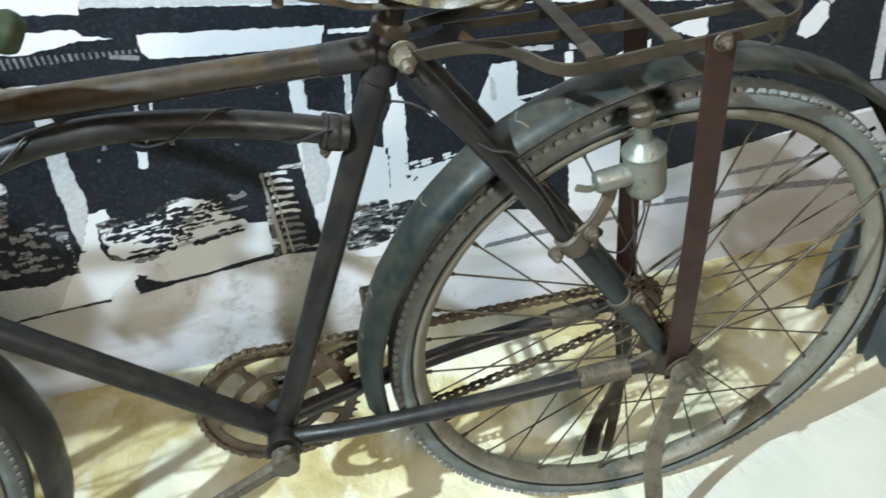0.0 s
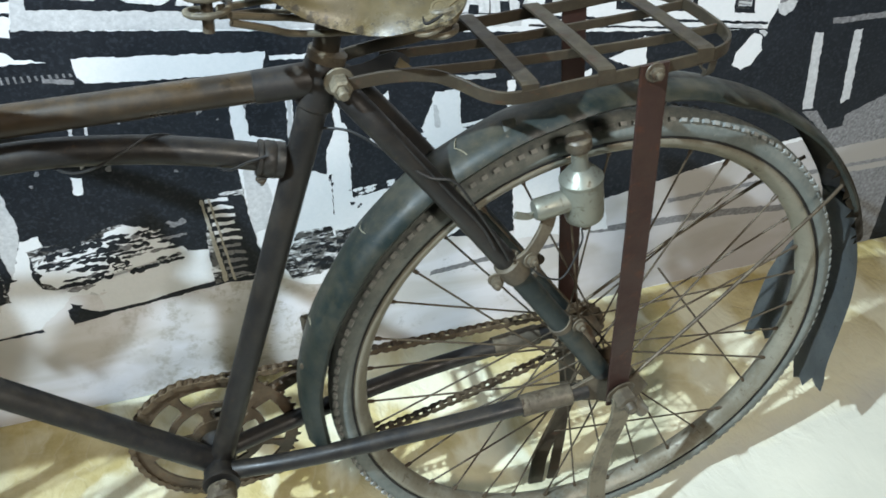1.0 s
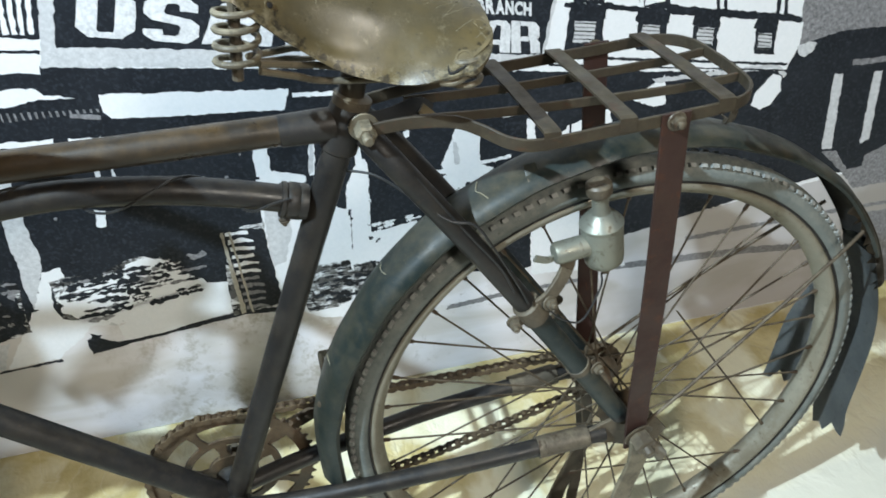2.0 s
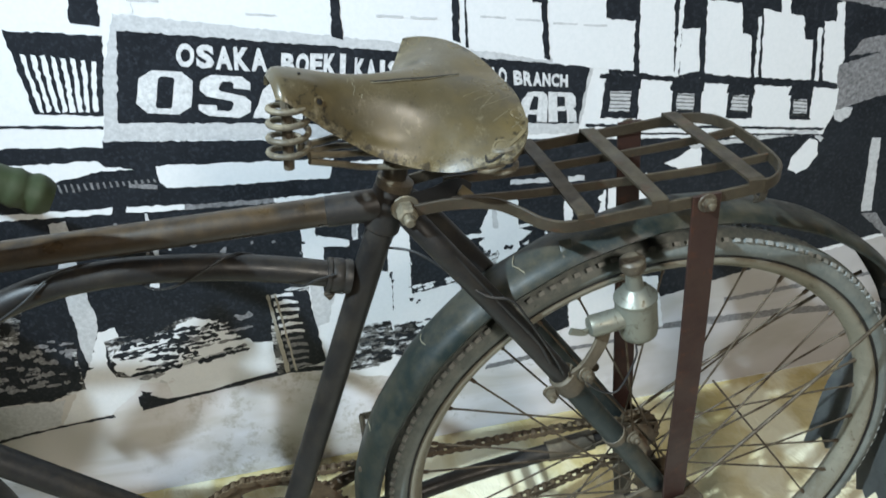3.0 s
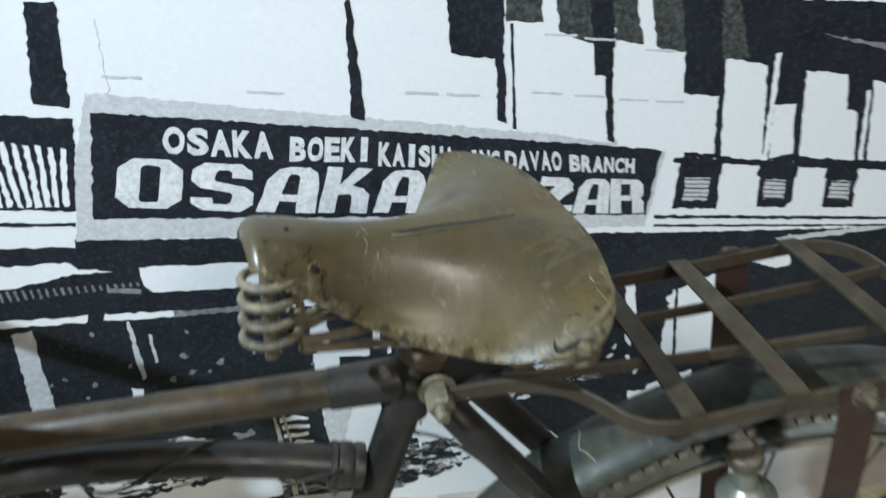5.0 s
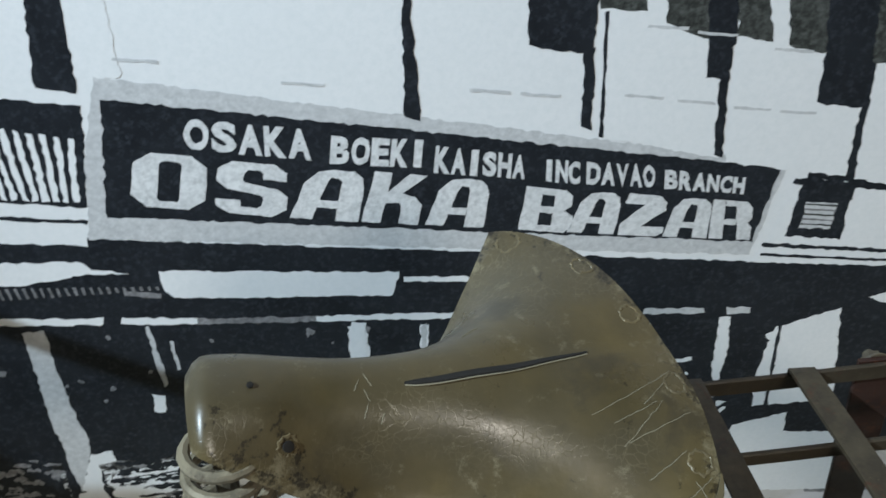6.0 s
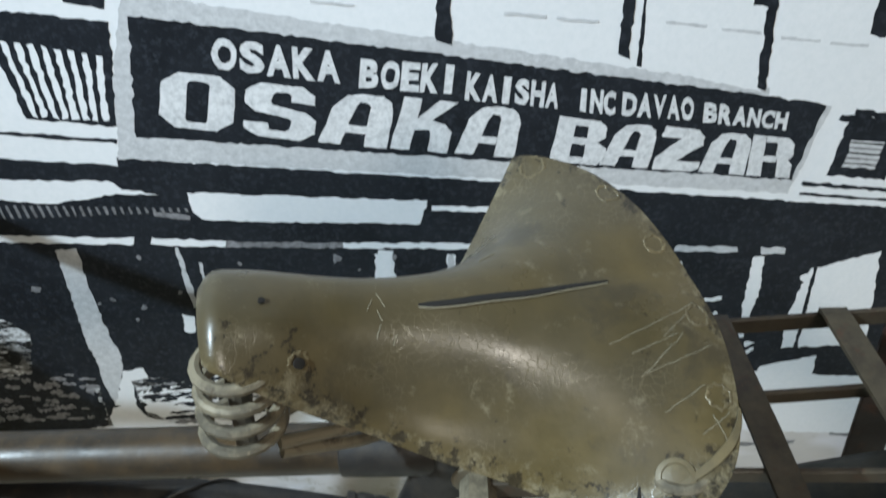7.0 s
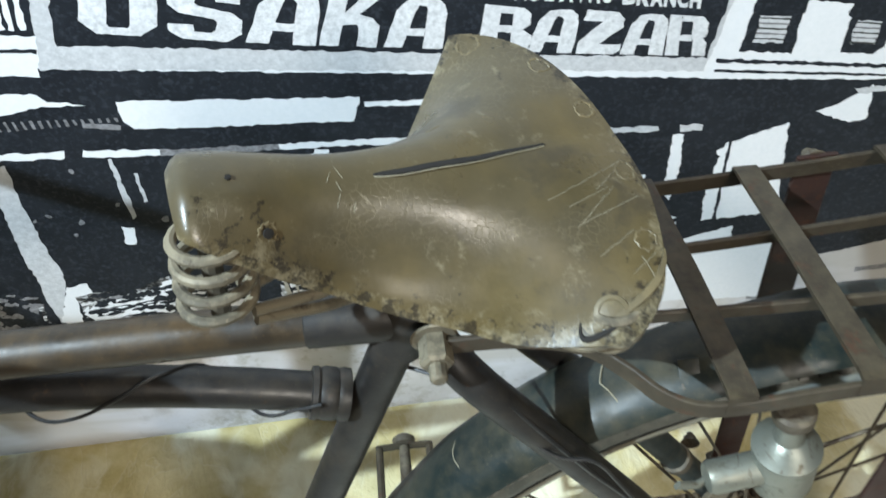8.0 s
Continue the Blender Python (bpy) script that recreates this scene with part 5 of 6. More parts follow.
for k in range(46):
    m = Matrix.Translation((BB.x, CHAIN_Y, BB.z)) @ Matrix.Rotation(k * math.tau / 46, 4, "Y") @ Matrix.Translation((0.1055, 0, 0))
    bmesh.ops.create_cone(bm, cap_ends=True, segments=4, radius1=0.0046, radius2=0.0018, depth=0.006, matrix=m @ Matrix.Rotation(radians(90), 4, "Y") @ Matrix.Diagonal((1, 0.5, 1, 1)))
chainring = part("chain_ring", bm, CHAIN_RUST, bicycle, "rusty toothed chain ring", 30)
for k in range(5):
    a = k * math.tau / 5 + 0.5
    for r0, r1, turn, w in ((0.028, 0.056, 0.0, 0.013), (0.06, 0.09, 0.3, 0.011)):
        p = [Vector((BB.x + r * math.cos(a + turn), CHAIN_Y, BB.z + r * math.sin(a + turn))) for r in (r0, (r0 + r1) / 2, r1)]
        part("arm", sweep(bmesh.new(), p, [tuple(bar(w * 1.3, 0.0042)), tuple(bar(w * 0.8, 0.0042)), tuple(bar(w * 1.4, 0.0042))], up=(0, 1, 0)), CHAIN_RUST, chainring)
part("axle_spindle", tube(BB + Vector((0, -0.062, 0)), BB + Vector((0, 0.075, 0)), 0.008, None, 12), BOLT_STEEL, bicycle)
for s, angle in ((-1, 205), (1, 25)):
    d = Vector((math.cos(radians(angle)), 0, math.sin(radians(angle))))
    y = s * (0.052 if s < 0 else 0.066)
    a, b = BB + Vector((0, y, 0)), BB + d * (0.17 if s < 0 else 0.178) + Vector((0, y + s * 0.012, 0))
    crank = part("crank_arm", sweep(bmesh.new(), [a, a.lerp(b, 0.12), a.lerp(b, 0.9), b], [tuple(bar(0.024, 0.017, 0.004)), tuple(bar(0.021, 0.014, 0.004)), tuple(bar(0.017, 0.012, 0.003)), tuple(bar(0.02, 0.013, 0.004))], up=(0, 1, 0)), BOLT_STEEL if s < 0 else CHAIN_RUST, bicycle, "dull steel crank arm")
    part("crank_boss", lathe([(0.012, -0.011), (0.0175, -0.0105), (0.018, 0), (0.0165, 0.0105), (0.011, 0.011)], along(a, a + Vector((0, s, 0))), 20), BOLT_STEEL, crank)
    part("cotter_pin", tube(a + Vector((0.005, 0, 0.026)), a + Vector((-0.002, 0, -0.026)), 0.0046, 0.0042, 10), BOLT_STEEL, crank)
    part("pedal_axle", tube(b + Vector((0, -s * 0.008, 0)), b + Vector((0, s * 0.085, 0)), 0.0075, 0.006, 12), BOLT_STEEL, crank, "bare pedal spindle")
    part("pedal_cap", lathe([(0.006, 0), (0.012, 0.002), (0.013, 0.009), (0.008, 0.013)], along(b + Vector((0, s * 0.078, 0)), b + Vector((0, s * 0.2, 0))), 14), BOLT_STEEL, crank)
    for q in (-1, 1):
        off = Vector((0.028 * q, 0, 0.0))
        part("pedal_bar", tube(b + off + Vector((0, s * 0.01, 0)), b + off + Vector((0, s * 0.08, 0)), 0.0042, None, 8), RUST, crank)
    for e in (0.012, 0.078):
        part("pedal_plate", sweep(bmesh.new(), [b + Vector((-0.03, s * e, 0)), b + Vector((0, s * e, 0.002)), b + Vector((0.03, s * e, 0))], bar(0.002, 0.013), up=(0, 0, 1)), RUST, crank)

SPROCKET = 0.036
part("sprocket", lathe([(0.02, -0.0015), (SPROCKET - 0.001, -0.0015), (SPROCKET, 0), (SPROCKET - 0.001, 0.0015), (0.02, 0.0015)], along(HUB + Vector((0, CHAIN_Y, 0)), HUB + Vector((0, 1, 0))), 36), CHAIN_RUST, rear_wheel)
loop = []
centre_b, centre_h = Vector((BB.x, CHAIN_Y, BB.z)), HUB + Vector((0, CHAIN_Y, 0))
tilt = math.atan2(centre_h.z - centre_b.z, centre_h.x - centre_b.x)
spread = math.asin((0.1055 - SPROCKET) / (centre_h - centre_b).length)
up_turn, down_turn = tilt + math.pi / 2 + spread, tilt - math.pi / 2 - spread
for k in range(31):
    a = up_turn + (down_turn + math.tau - up_turn) * k / 30
    loop.append(centre_b + 0.1055 * Vector((math.cos(a), 0, math.sin(a))))
for k in range(1, 16):
    sag = 0.012 * math.sin(math.pi * k / 16)
    p0, p1 = loop[30], centre_h + SPROCKET * Vector((math.cos(down_turn), 0, math.sin(down_turn)))
    loop.append(p0.lerp(p1, k / 16) - Vector((0, 0, sag)))
for k in range(13):
    a = down_turn + (up_turn - down_turn) * k / 12
    loop.append(centre_h + SPROCKET * Vector((math.cos(a), 0, math.sin(a))))
for k in range(1, 16):
    loop.append((centre_h + SPROCKET * Vector((math.cos(up_turn), 0, math.sin(up_turn)))).lerp(loop[0], k / 16) - Vector((0, 0, 0.004 * math.sin(math.pi * k / 16))))
lengths = [0.0]
for p, q in zip(loop, loop[1:] + loop[:1]):
    lengths.append(lengths[-1] + (q - p).length)
count = int(lengths[-1] / 0.0127) // 2 * 2


def on_loop(s):
    s %= lengths[-1]
    i = max(k for k in range(len(loop)) if lengths[k] <= s)
    return loop[i].lerp(loop[(i + 1) % len(loop)], (s - lengths[i]) / (lengths[i + 1] - lengths[i]))


pins = [on_loop(k * lengths[-1] / count) for k in range(count)]
bm = bmesh.new()
for p in pins:
    bmesh.ops.create_cone(bm, cap_ends=True, segments=8, radius1=0.0041, radius2=0.0041, depth=0.009, matrix=Matrix.Translation(p) @ Matrix.Rotation(radians(90), 4, "X"))
chain = part("chain", bm, CHAIN_RUST, bicycle, "rusty roller chain")
plates = []
for gap in (0.0032, 0.0046):
    bm = bmesh.new()
    for s in (-1, 1):
        outline = [(-0.0064 + 0.0045 * math.cos(a), 0.0045 * math.sin(a)) for a in (1.57, 2.4, 3.14, 3.9, 4.71)] + [(0, -0.003)] + [(0.0064 + 0.0045 * math.cos(a), 0.0045 * math.sin(a)) for a in (-1.57, -0.8, 0, 0.8, 1.57)] + [(0, 0.003)]
        low_ring = [bm.verts.new((x, s * gap, z)) for x, z in outline]
        top_ring = [bm.verts.new((x, s * (gap + 0.0011), z)) for x, z in outline]
        bm.faces.new(low_ring), bm.faces.new(top_ring)
        for k in range(12):
            bm.faces.new((low_ring[k], low_ring[(k + 1) % 12], top_ring[(k + 1) % 12], top_ring[k]))
    plates.append(part("chain_link", bm, CHAIN_RUST, chain, "", 0))
for k in range(count):
    p, q = pins[k], pins[(k + 1) % count]
    d = (q - p).normalized()
    m = Matrix.Translation((p + q) / 2) @ Matrix.Rotation(-math.atan2(d.z, d.x), 4, "Y")
    ob = plates[k] if k < 2 else new("chain_link", plates[k % 2].data)
    ob.parent, ob.matrix_basis = chain, m

# bottle dynamo beside the tyre
part_axis = along(Vector((-0.0595, -0.05, 0.612)), Vector((-0.078, -0.05, 0.712)))
dynamo = part("dynamo", lathe([(0.005, -0.006), (0.007, -0.003), (0.0165, 0.0), (0.0205, 0.004), (0.022, 0.012), (0.0226, 0.046), (0.0222, 0.05), (0.0235, 0.052), (0.0235, 0.055), (0.0205, 0.058), (0.016, 0.064), (0.0105, 0.068), (0.009, 0.073), (0.0085, 0.088), (0.006, 0.09)], part_axis, 30), DYNAMO_STEEL, bicycle, "dull plated bottle dynamo")
part("roller", lathe([(0.008, 0.088), (0.0115, 0.089), (0.0138, 0.093), (0.0138, 0.102), (0.0115, 0.1045), (0.004, 0.105)], part_axis, 22), BOLT_STEEL, dynamo, "corroded friction roller")
part("terminal", lathe([(0.002, -0.016), (0.004, -0.014), (0.004, -0.005)], part_axis, 10), BOLT_STEEL, dynamo)
pivot = part_axis @ Vector((-0.0, 0.0, 0.03))
part("pivot_housing", lathe([(0.008, 0.014), (0.0125, 0.018), (0.0125, 0.052), (0.0105, 0.056), (0.006, 0.057)], along(pivot, pivot + Vector((-1, -0.05, -0.12))), 20), DYNAMO_STEEL, dynamo)
part("release_lever", sweep(bmesh.new(), curve_through([pivot + Vector((-0.05, 0, -0.01)), pivot + Vector((-0.062, -0.004, -0.012)), pivot + Vector((-0.078, -0.006, -0.006))], 4), bar(0.008, 0.004, 0.001), up=(0, 1, 0)), DYNAMO_STEEL, dynamo)
part("bracket", sweep(bmesh.new(), curve_through([pivot + Vector((-0.036, 0, -0.008)), pivot + Vector((-0.04, -0.002, -0.032)), Vector((-0.122, -0.058, 0.585)), Vector((-0.138, -0.058, 0.572))], 6), bar(0.016, 0.005, 0.001), up=(0, 1, 0)), BOLT_STEEL, dynamo, "crusted mounting bracket")

# wires
part("wire", sweep(bmesh.new(), curve_through([(-0.76, -0.012, 0.68), (-0.70, -0.0165, 0.719), (-0.673, -0.0175, 0.737), (-0.645, -0.01, 0.757), (-0.614, 0.004, 0.757), (-0.59, 0.012, 0.742), (-0.56, -0.012, 0.731), (-0.535, -0.0165, 0.733), (-0.505, -0.013, 0.745), (-0.48, -0.002, 0.751), (-0.455, 0.012, 0.735), (-0.425, -0.012, 0.712), (-0.4, -0.0165, 0.718), (-0.383, -0.017, 0.722)], 8), circle(0.0013, 6)), WIRE, bicycle, "thin black lighting wire")
part("wire", sweep(bmesh.new(), curve_through([(-0.335, 0.0, 0.737), (-0.3, -0.02, 0.737), (-0.262, -0.045, 0.715), (-0.235, -0.058, 0.698), (-0.21, -0.06, 0.69), (-0.19, -0.062, 0.66), (-0.165, -0.064, 0.615), (-0.15, -0.066, 0.585)], 8), circle(0.0014, 6)), WIRE, bicycle, "thin black lighting wire")
part("wire", sweep(bmesh.new(), curve_through([(-0.3, -0.03, 0.782), (-0.27, -0.046, 0.75), (-0.215, -0.056, 0.677), (-0.18, -0.058, 0.63), (-0.165, -0.062, 0.6)], 8), circle(0.0016, 6)), WIRE, bicycle, "thin black lighting wire")
part("wire", sweep(bmesh.new(), curve_through([(-0.13, -0.062, 0.575), (-0.11, -0.066, 0.555), (-0.085, -0.066, 0.548), (-0.065, -0.06, 0.585), (-0.062, -0.052, 0.6)], 8), circle(0.0012, 6)), WIRE, bicycle, "thin black lighting wire")

# stand
part("stand_leg", sweep(bmesh.new(), curve_through([(0.004, -0.089, 0.352), (0.004, -0.091, 0.315), (-0.012, -0.096, 0.26), (-0.016, -0.1, 0.19), (-0.004, -0.106, 0.1), (0.004, -0.112, 0.002)], 5), bar(0.026, 0.006, 0.0015), up=(0, 1, 0)), DUSTY, bicycle, "corroded flat stand leg")
part("stand_leg", sweep(bmesh.new(), curve_through([(0.004, 0.089, 0.352), (0.012, 0.086, 0.26), (0.018, 0.08, 0.16), (-0.02, 0.066, 0.07), (-0.03, 0.06, 0.002)], 5), bar(0.026, 0.006, 0.0015), up=(0, 1, 0)), RUST, bicycle, "corroded flat stand leg")
part("stand_stay", sweep(bmesh.new(), [(0.02, 0.086, 0.17), (0.01, 0.07, 0.085), (0.0, 0.06, 0.003)], bar(0.018, 0.004, 0.001), up=(0, 1, 0)), RUST, bicycle)

# fork, handlebar and grip
part("steerer", tube((-0.945, 0, 0.80), (-0.925, 0, 0.99), 0.021), DULL_STEEL, bicycle)
# Unseen rods, lamp body and bracket, added to throw shadows on the mural.
for a, b in (((-1.15, 0.0, 0.865), (-1.0, 0.0, 1.05)), ((-1.118, 0.0, 0.855), (-0.985, 0.0, 1.01))):
    part("shadow_casting_rod", tube(a, b, 0.0095, None, 12), DULL_STEEL, bicycle)
part("shadow_casting_lamp_body", lathe([(0.02, -0.09), (0.05, -0.07), (0.075, -0.02), (0.08, 0.02), (0.084, 0.03), (0.07, 0.04), (0.02, 0.045)], along((-1.27, 0, 0.99), (-1.4, 0, 0.985)), 28), DULL_STEEL, bicycle)
part("shadow_casting_bracket", sweep(bmesh.new(), [(-1.2, 0, 0.985), (-1.1, 0, 0.98), (-0.935, 0, 0.93)], bar(0.02, 0.005), up=(0, 0, 1)), DULL_STEEL, bicycle)
for s in (-1, 1):
    part("fork_blade", sweep(bmesh.new(), curve_through([(-0.975, s * 0.02, 0.66), (-0.985, s * 0.05, 0.63), (-1.05, s * 0.052, 0.47), (-1.15, s * 0.055, 0.356)], 6), circle(0.0115, 14)), BLACK_PAINT, bicycle)
    grip_end, grip_top = (Vector((-0.602, -0.088, 0.876)), Vector((-0.678, -0.105, 0.928))) if s < 0 else (Vector((-0.92, 0.34, 0.9)), Vector((-0.99, 0.26, 0.945)))
    part("handlebar", sweep(bmesh.new(), curve_through([(-0.925, 0, 0.985), (-0.905, s * 0.05, 0.985), grip_top + Vector((-0.15, -s * 0.0, 0.03)) if s < 0 else Vector((-1.03, 0.18, 0.957)), grip_top + Vector((-0.06, 0, 0.027)), grip_top, grip_top.lerp(grip_end, 0.8)], 6), circle(0.0105, 14)), DULL_STEEL, bicycle)
    profile, length = [(0.011, 0.0)], (grip_end - grip_top).length
    for k in range(22):
        h = length * k / 21
        profile.append((0.0144 + 0.0004 * (k % 2) + 0.0018 * (k in (16, 19, 20)), h))
    profile.append((0.012, length + 0.004))
    part("grip", lathe(profile, along(grip_top, grip_end), 22), GRIP, bicycle, "ribbed green rubber handlebar grip")

# a black strap lies over the carrier ends behind the seat tube
strap = [(-0.300, -0.004, 0.786), (-0.277, 0.0, 0.787), (-0.251, 0.004, 0.793), (-0.239, 0.004, 0.785)]
part("strap", sweep(bmesh.new(), curve_through(strap, 6), bar(0.022, 0.004, 0.001), up=(0.1, -0.5, 1)), WIRE, bicycle, "black cloth strap tied behind the seat tube")
part("strap_clip", sweep(bmesh.new(), curve_through([(-0.251, -0.006, 0.796), (-0.239, -0.01, 0.785), (-0.241, -0.008, 0.781)], 5), bar(0.012, 0.004, 0.001), up=(0, -0.4, 1)), BRASS, bicycle, "tarnished strap clip")

# ---- saddle ----
TWIST = Matrix.Translation((-0.258, -0.006, 0.0)) @ Matrix.Rotation(radians(12.6), 4, "Z")


def saddle_at(s, q, lift=0.0):
    """A point of the cover: s from the nose to the rear edge, q from the near to the far side."""
    near = ((0, 0.026), (0.015, 0.031), (0.04, 0.0335), (0.12, 0.035), (0.3, 0.036), (0.45, 0.0432), (0.6, 0.055), (0.75, 0.0732), (0.88, 0.0858), (1, 0.0968))
    far = ((0, 0.014), (0.015, 0.018), (0.04, 0.021), (0.12, 0.0238), (0.45, 0.0312), (0.57, 0.0412), (0.67, 0.0518), (0.77, 0.0648), (0.88, 0.0773), (1, 0.0895))
    half = blend(s, near if q < 0 else far)
    crown = blend(s, ((0, 0.9443), (0.03, 0.9437), (0.1, 0.9402), (0.2, 0.9348), (0.35, 0.9287), (0.55, 0.9234), (0.75, 0.917), (0.92, 0.9114), (1, 0.9073)))
    drop = blend(s, ((0, 0.008), (0.06, 0.0185), (0.25, 0.041), (0.45, 0.0555), (0.65, 0.0525), (0.85, 0.034), (1, 0.0154)))
    power = blend(s, ((0, 2.52), (0.3, 2.05), (0.6, 1.95), (1, 2.54)))
    a = abs(q)
    u = -0.168 + s * (0.2128 + 0.0056 * s * s * math.exp(-((q + 0.22) / 0.3) ** 2) - (0.0341 * a ** 5 if q < 0 else 0.0555 * a ** 2.0) * s)
    v = half * (1 - (1 - a) ** 1.25) * (1 if q > 0 else -1)
    z = crown - drop * a ** power + (0.25 if q < 0 else 0.377) * v * min(1, s * 1.6)
    z -= 0.0115 * math.exp(-((q + 0.7) / 0.19) ** 2) * math.exp(-((s - 0.4) / 0.2) ** 2)
    z += 0.0022 * math.exp(-((q + 0.5) / 0.16) ** 2) * math.exp(-((s - 0.14) / 0.07) ** 2)
    z -= 0.007 * max(0.0, 1 - s / 0.05) ** 2.4
    z += 0.0045 * (1 - a * a) * math.exp(-((s - 0.1) / 0.16) ** 2)
    p = TWIST @ Vector((u, v, z))
    return p + Vector((0, 0, lift))


bm = bmesh.new()
NS, NQ = 64, 48
wear = bm.verts.layers.float.new("wear")
grid = [[bm.verts.new(saddle_at(i / NS, 2 * k / NQ - 1)) for k in range(NQ + 1)] for i in range(NS + 1)]
for i in range(NS + 1):
    for k in range(NQ + 1):
        s, q = i / NS, 2 * k / NQ - 1
        nose = math.exp(-((s - 0.16) / 0.09) ** 2 - ((q + 0.7) / 0.3) ** 2)
        corner = math.exp(-((s - 0.95) / 0.07) ** 2 - ((q + 0.9) / 0.2) ** 2)
        grid[i][k][wear] = min(1.0, max(0.0, 1 - (1 + q) / 0.22) + max(0.0, 0.8 - (1 - q) / 0.15) + max(0.0, 1 - (1 - s) / 0.07) * 0.8 + 0.75 * nose + corner)
for i in range(NS):
    for k in range(NQ):
        bm.faces.new((grid[i][k], grid[i + 1][k], grid[i + 1][k + 1], grid[i][k + 1]))
bmesh.ops.recalc_face_normals(bm, faces=bm.faces[:])
bmesh.ops.solidify(bm, geom=bm.faces[:], thickness=0.0035)
saddle = part("saddle", bm, LEATHER, bicycle, "cracked brown leather saddle with a split down its middle", 60)
cut = [0.41 + 0.4 * k / 22 for k in range(23)]
wide = [0.0009 + 0.0042 * math.sin(math.pi * min(1.0, (k / 22) ** 0.7)) ** 0.8 * (1 - 0.4 * k / 22) for k in range(23)]


def split_q(t):
    return -0.17 + 0.14 * (t - 0.41) / 0.4 + 0.003 * math.sin(37 * t)


path = [saddle_at(t, split_q(t), 0.0001) for t in cut]
part("split", sweep(bmesh.new(), path, [tuple(bar(w, 0.0018, 0.0002)) for w in wide], up=(0, 0.15, 1)), GAP, saddle, "dark split in the leather")
path = [saddle_at(t, split_q(t), 0.0001) + TWIST.to_3x3() @ Vector((0, -w / 2 - 0.0003, 0)) for t, w in zip(cut, wide)]
part("curled_lip", sweep(bmesh.new(), path, circle(0.00035, 6)), SCAR, saddle, "frayed pale edge of the split")


def saddle_rivet(s, q, radius, hollow):
    p = saddle_at(s, q)
    n = (saddle_at(s + 0.02, q) - p).cross(saddle_at(s, q + 0.03) - p).normalized()
    n = n if n.z > 0 else -n
    m = along(p - n * 0.0006, p + n)
    if hollow:
        path = [m @ Vector((radius * f * math.cos(a), radius * f * math.sin(a), 0.0005)) for a, f in ((k * math.tau / 30, random.uniform(0.86, 1.12)) for k in range(30))]
        thick = [tuple((x, 0.5 * y) for x, y in circle(random.uniform(0.0003, 0.0012), 6)) for k in range(30)]
        return part("rivet", sweep(bmesh.new(), path, thick, up=n, closed=True), BRASS, saddle, "ring worn through by a brass rivet")
    prof = [(radius, 0), (radius * 0.97, 0.0012), (radius * 0.72, 0.0015), (radius * 0.66, 0.0009), (radius * 0.3, 0.0013), (radius * 0.05, 0.0014)]
    return part("rivet", lathe(prof, m, 20), BRASS, saddle, "large dusty corner rivet")


for q in (-0.54, -0.2, 0.15, 0.48):
    saddle_rivet(0.965, q, 0.0052, True)
saddle_rivet(0.96, 0.88, 0.0062, True)
saddle_rivet(0.9, -0.86, 0.0085, False)
saddle_rivet(0.169, -0.667, 0.0042, True)
for s, q, r in ((0.169, -0.667, 0.0024), (0.119, -0.233, 0.0014)):
    p = saddle_at(s, q)
    n = (saddle_at(s + 0.02, q) - p).cross(saddle_at(s, q + 0.03) - p).normalized()
    n = n if n.z > 0 else -n
    part("hole", lathe([(r, 0), (r, 0.0016), (r * 0.5, 0.0017)], along(p - n * 0.0006, p + n), 12), GAP, saddle)
# scratches on the cover
for s, q, ds, dq in ((0.768, -0.345, 0.2, 0.2), (0.81, -0.385, 0.1, 0.1), (0.82, -0.485, 0.1, 0.2), (0.83, -0.47, 0.14, 0.14), (0.86, -0.62, 0.08, 0.12), (0.88, -0.3, 0.06, 0.1), (0.32, -0.42, 0.012, 0.1), (0.335, -0.3, -0.006, 0.09), (0.31, -0.22, 0.012, 0.1), (0.345, -0.18, -0.012, 0.12), (0.35, -0.44, 0.01, 0.06), (0.57, 0.3, 0.05, 0.07), (0.575, 0.33, 0.04, 0.05), (0.93, -0.7, 0.05, 0.1), (0.95, -0.62, 0.03, -0.1)):
    p = [saddle_at(min(1.0, s + ds * k / 10 + random.uniform(-0.001, 0.001)), q + dq * k / 10 + random.uniform(-0.003, 0.003), 0.0001) for k in range(11)]
    part("scratch", sweep(bmesh.new(), p, circle(0.00017, 5)), SCAR, saddle)

# the leather has torn along the corner: a dark gap with a frayed lip, and the iron below it
p = [saddle_at(0.84 + 0.1 * k / 12, -0.9 - 0.07 * math.sin(math.pi * (k / 12) ** 0.8), 0.0) for k in range(13)]
part("corner_tear", sweep(bmesh.new(), p, [tuple(circle(0.0004 + 0.0013 * math.sin(math.pi * k / 12), 7)) for k in range(13)]), GAP, saddle, "dark tear at the corner of the leather")
p = [q + Vector((0.0008, -0.002, -0.0012)) for q in p[2:-1]]
part("frayed_lip", sweep(bmesh.new(), p, [tuple(circle(0.0004 + 0.0003 * (k * 7 % 3), 6)) for k in range(len(p))]), SCAR, saddle, "frayed pale edge of the tear")
p = [saddle_at(0.82 + 0.12 * k / 12, -0.97) + Vector((0.002, 0.003, -0.006 - 0.0035 * math.sin(math.pi * k / 12))) for k in range(13)]
part("corner_iron", sweep(bmesh.new(), p, circle(0.003, 9)), DUSTY, saddle, "dusty iron under the saddle corner")

# the peeled, paler rim at the near rear corner
p = [saddle_at(1.0 - 0.0006 * k * k, -0.58 - 0.026 * k, 0.0004) for k in range(15)]
part("peeled_rim", sweep(bmesh.new(), p, [tuple(bar(0.001 + 0.003 * math.sin(math.pi * k / 14), 0.001, 0.0002)) for k in range(15)], up=(0, -0.4, 1)), BRASS, saddle, "pale peeled rim of the leather")


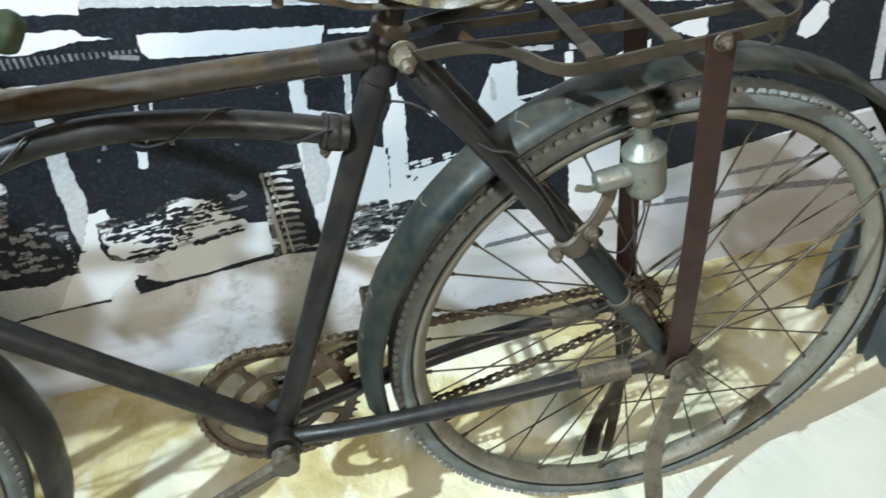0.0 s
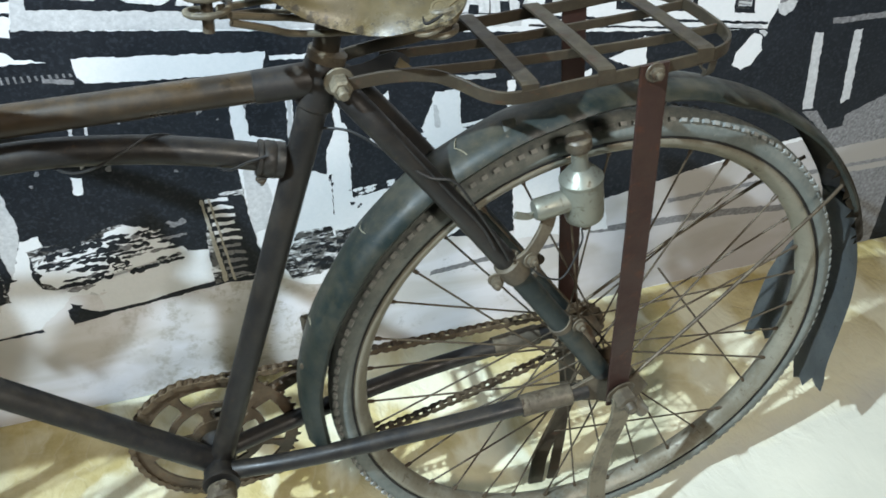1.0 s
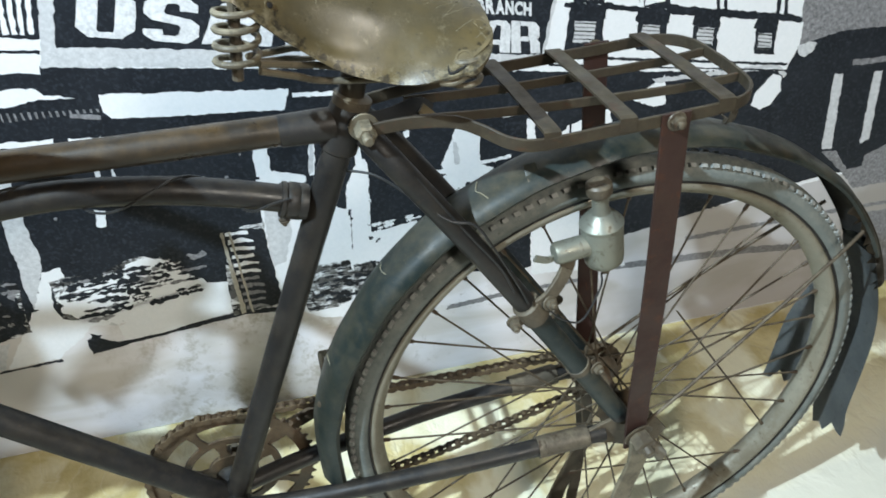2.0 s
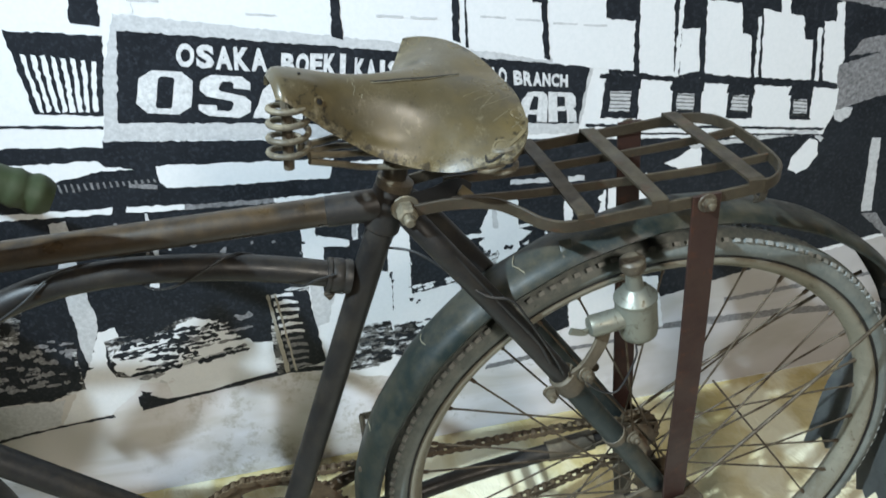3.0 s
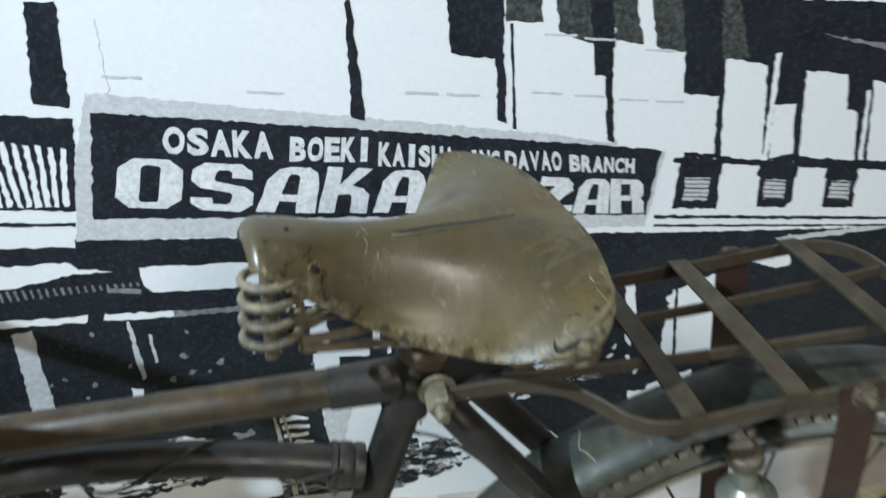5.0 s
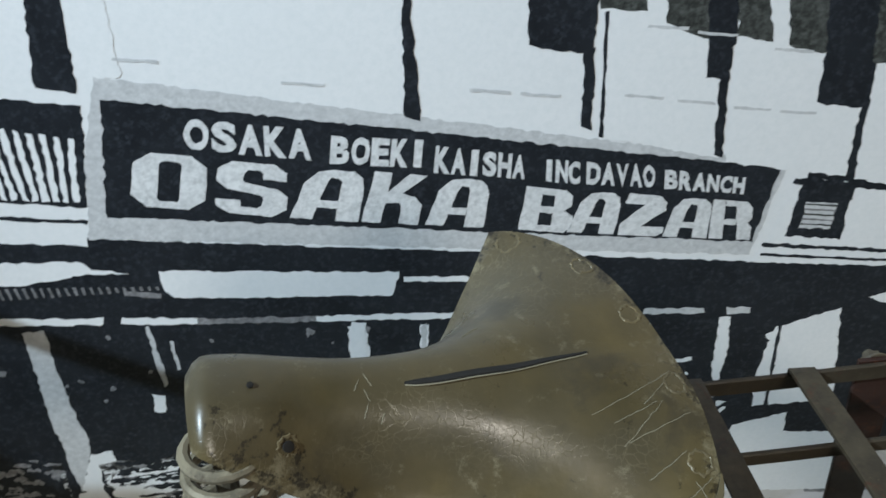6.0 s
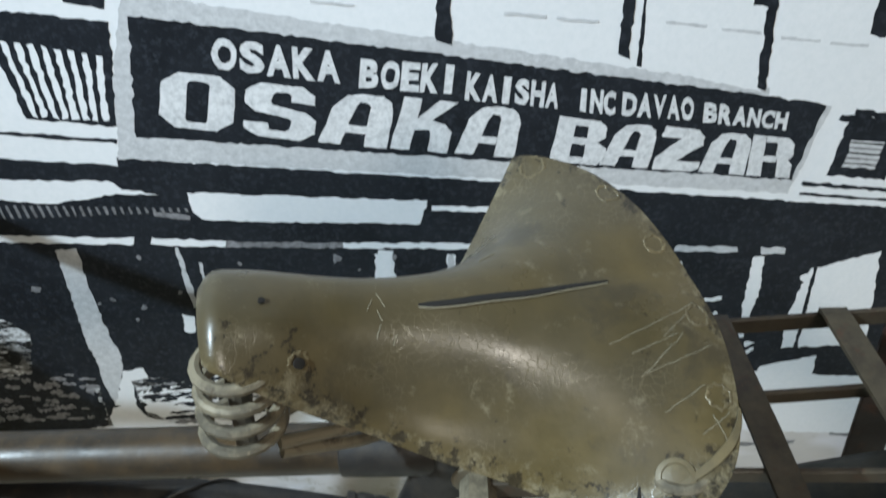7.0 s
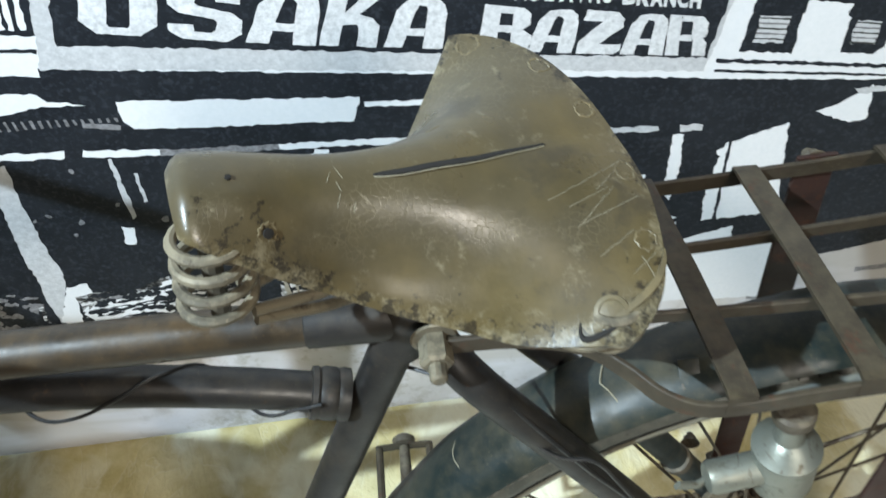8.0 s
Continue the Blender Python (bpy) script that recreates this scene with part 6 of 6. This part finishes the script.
def coil(name, base, top, radius, turns, thick, parent):
    base, top = Vector(base), Vector(top)
    m = along(base, top)
    n, height = int(turns * 20), (top - base).length
    path = [m @ Vector((radius * math.cos(k * math.tau / 20), radius * math.sin(k * math.tau / 20), height * k / n)) for k in range(n + 1)]
    return part(name, sweep(bmesh.new(), path, circle(thick, 9)), DUSTY, parent, "dusty steel saddle spring")


NOSE = Vector((-0.408, -0.056, 0))
coil("nose_spring", (NOSE.x - 0.004, NOSE.y, 0.874), (NOSE.x + 0.002, NOSE.y, 0.926), 0.0168, 4.0, 0.0028, saddle)
part("nose_bolt", tube((NOSE.x - 0.005, NOSE.y, 0.862), (NOSE.x, NOSE.y, 0.928), 0.0048, None, 10), BOLT_STEEL, saddle)
part("nose_iron", sweep(bmesh.new(), [NOSE + Vector((-0.002, 0, 0.92)), NOSE + Vector((0.008, 0.004, 0.921)), NOSE + Vector((0.022, 0.01, 0.92))], bar(0.018, 0.003, 0.001), up=(0, 0, 1)), BOLT_STEEL, saddle)
CLAMP = Vector((-0.31, -0.006, 0.866))
for s in (-1, 1):
    for z0, z1, w in ((0.877, 0.857, 0.029), (0.871, 0.8445, 0.031)):
        a = Vector((-0.399 - 0.004 * s, -0.056 + s * 0.009, z0))
        b = Vector((-0.338, -0.004 + s * w, z1))
        c = TWIST @ Vector((-0.01, s * 0.05, 0.862 + 0.014 * s))
        part("saddle_wire", sweep(bmesh.new(), curve_through([a, a.lerp(b, 0.5), b, c], 6), circle(0.0031, 10)), DUSTY, saddle, "dusty steel saddle rail wire")
    r = saddle_at(0.9, s * 0.78)
    coil("rear_spring", (r.x, r.y, r.z - 0.03), (r.x, r.y, r.z - 0.006), 0.0115, 2.4, 0.0028, saddle)
# curled ends of the rails round the clamp
for shift in (0.0, 0.009):
    turn = [CLAMP + Vector((-0.012 + 0.011 * math.cos(a) + shift, -0.027 - 0.002 * k / 8, 0.011 * math.sin(a) + 0.003)) for k, a in enumerate([2.6 - 0.42 * j for j in range(12)])]
    part("rail_curl", sweep(bmesh.new(), curve_through([turn[0] + Vector((-0.03, -0.006, 0.008)), *turn], 3), circle(0.003, 10)), DUSTY, saddle)
part("saddle_clamp", lathe([(0.009, -0.024), (0.0145, -0.022), (0.0155, 0), (0.0145, 0.022), (0.009, 0.024)], along(CLAMP, CLAMP + Vector((0, 1, 0))), 18), RUST, saddle)
bolt("clamp_bolt", CLAMP + Vector((0, -0.023, 0)), (0, -1, 0), 0.0085, 0.018, saddle)
under = [TWIST @ Vector((0.022 - 0.04 * (k / 10 - 1) ** 2, 0.06 * (k / 10 - 1), 0.878 + 0.018 * (k / 10 - 1))) for k in range(21)]
part("cantle_plate", sweep(bmesh.new(), under, bar(0.024, 0.003, 0.0008), up=(0.2, 0, 1)), RUST, saddle)
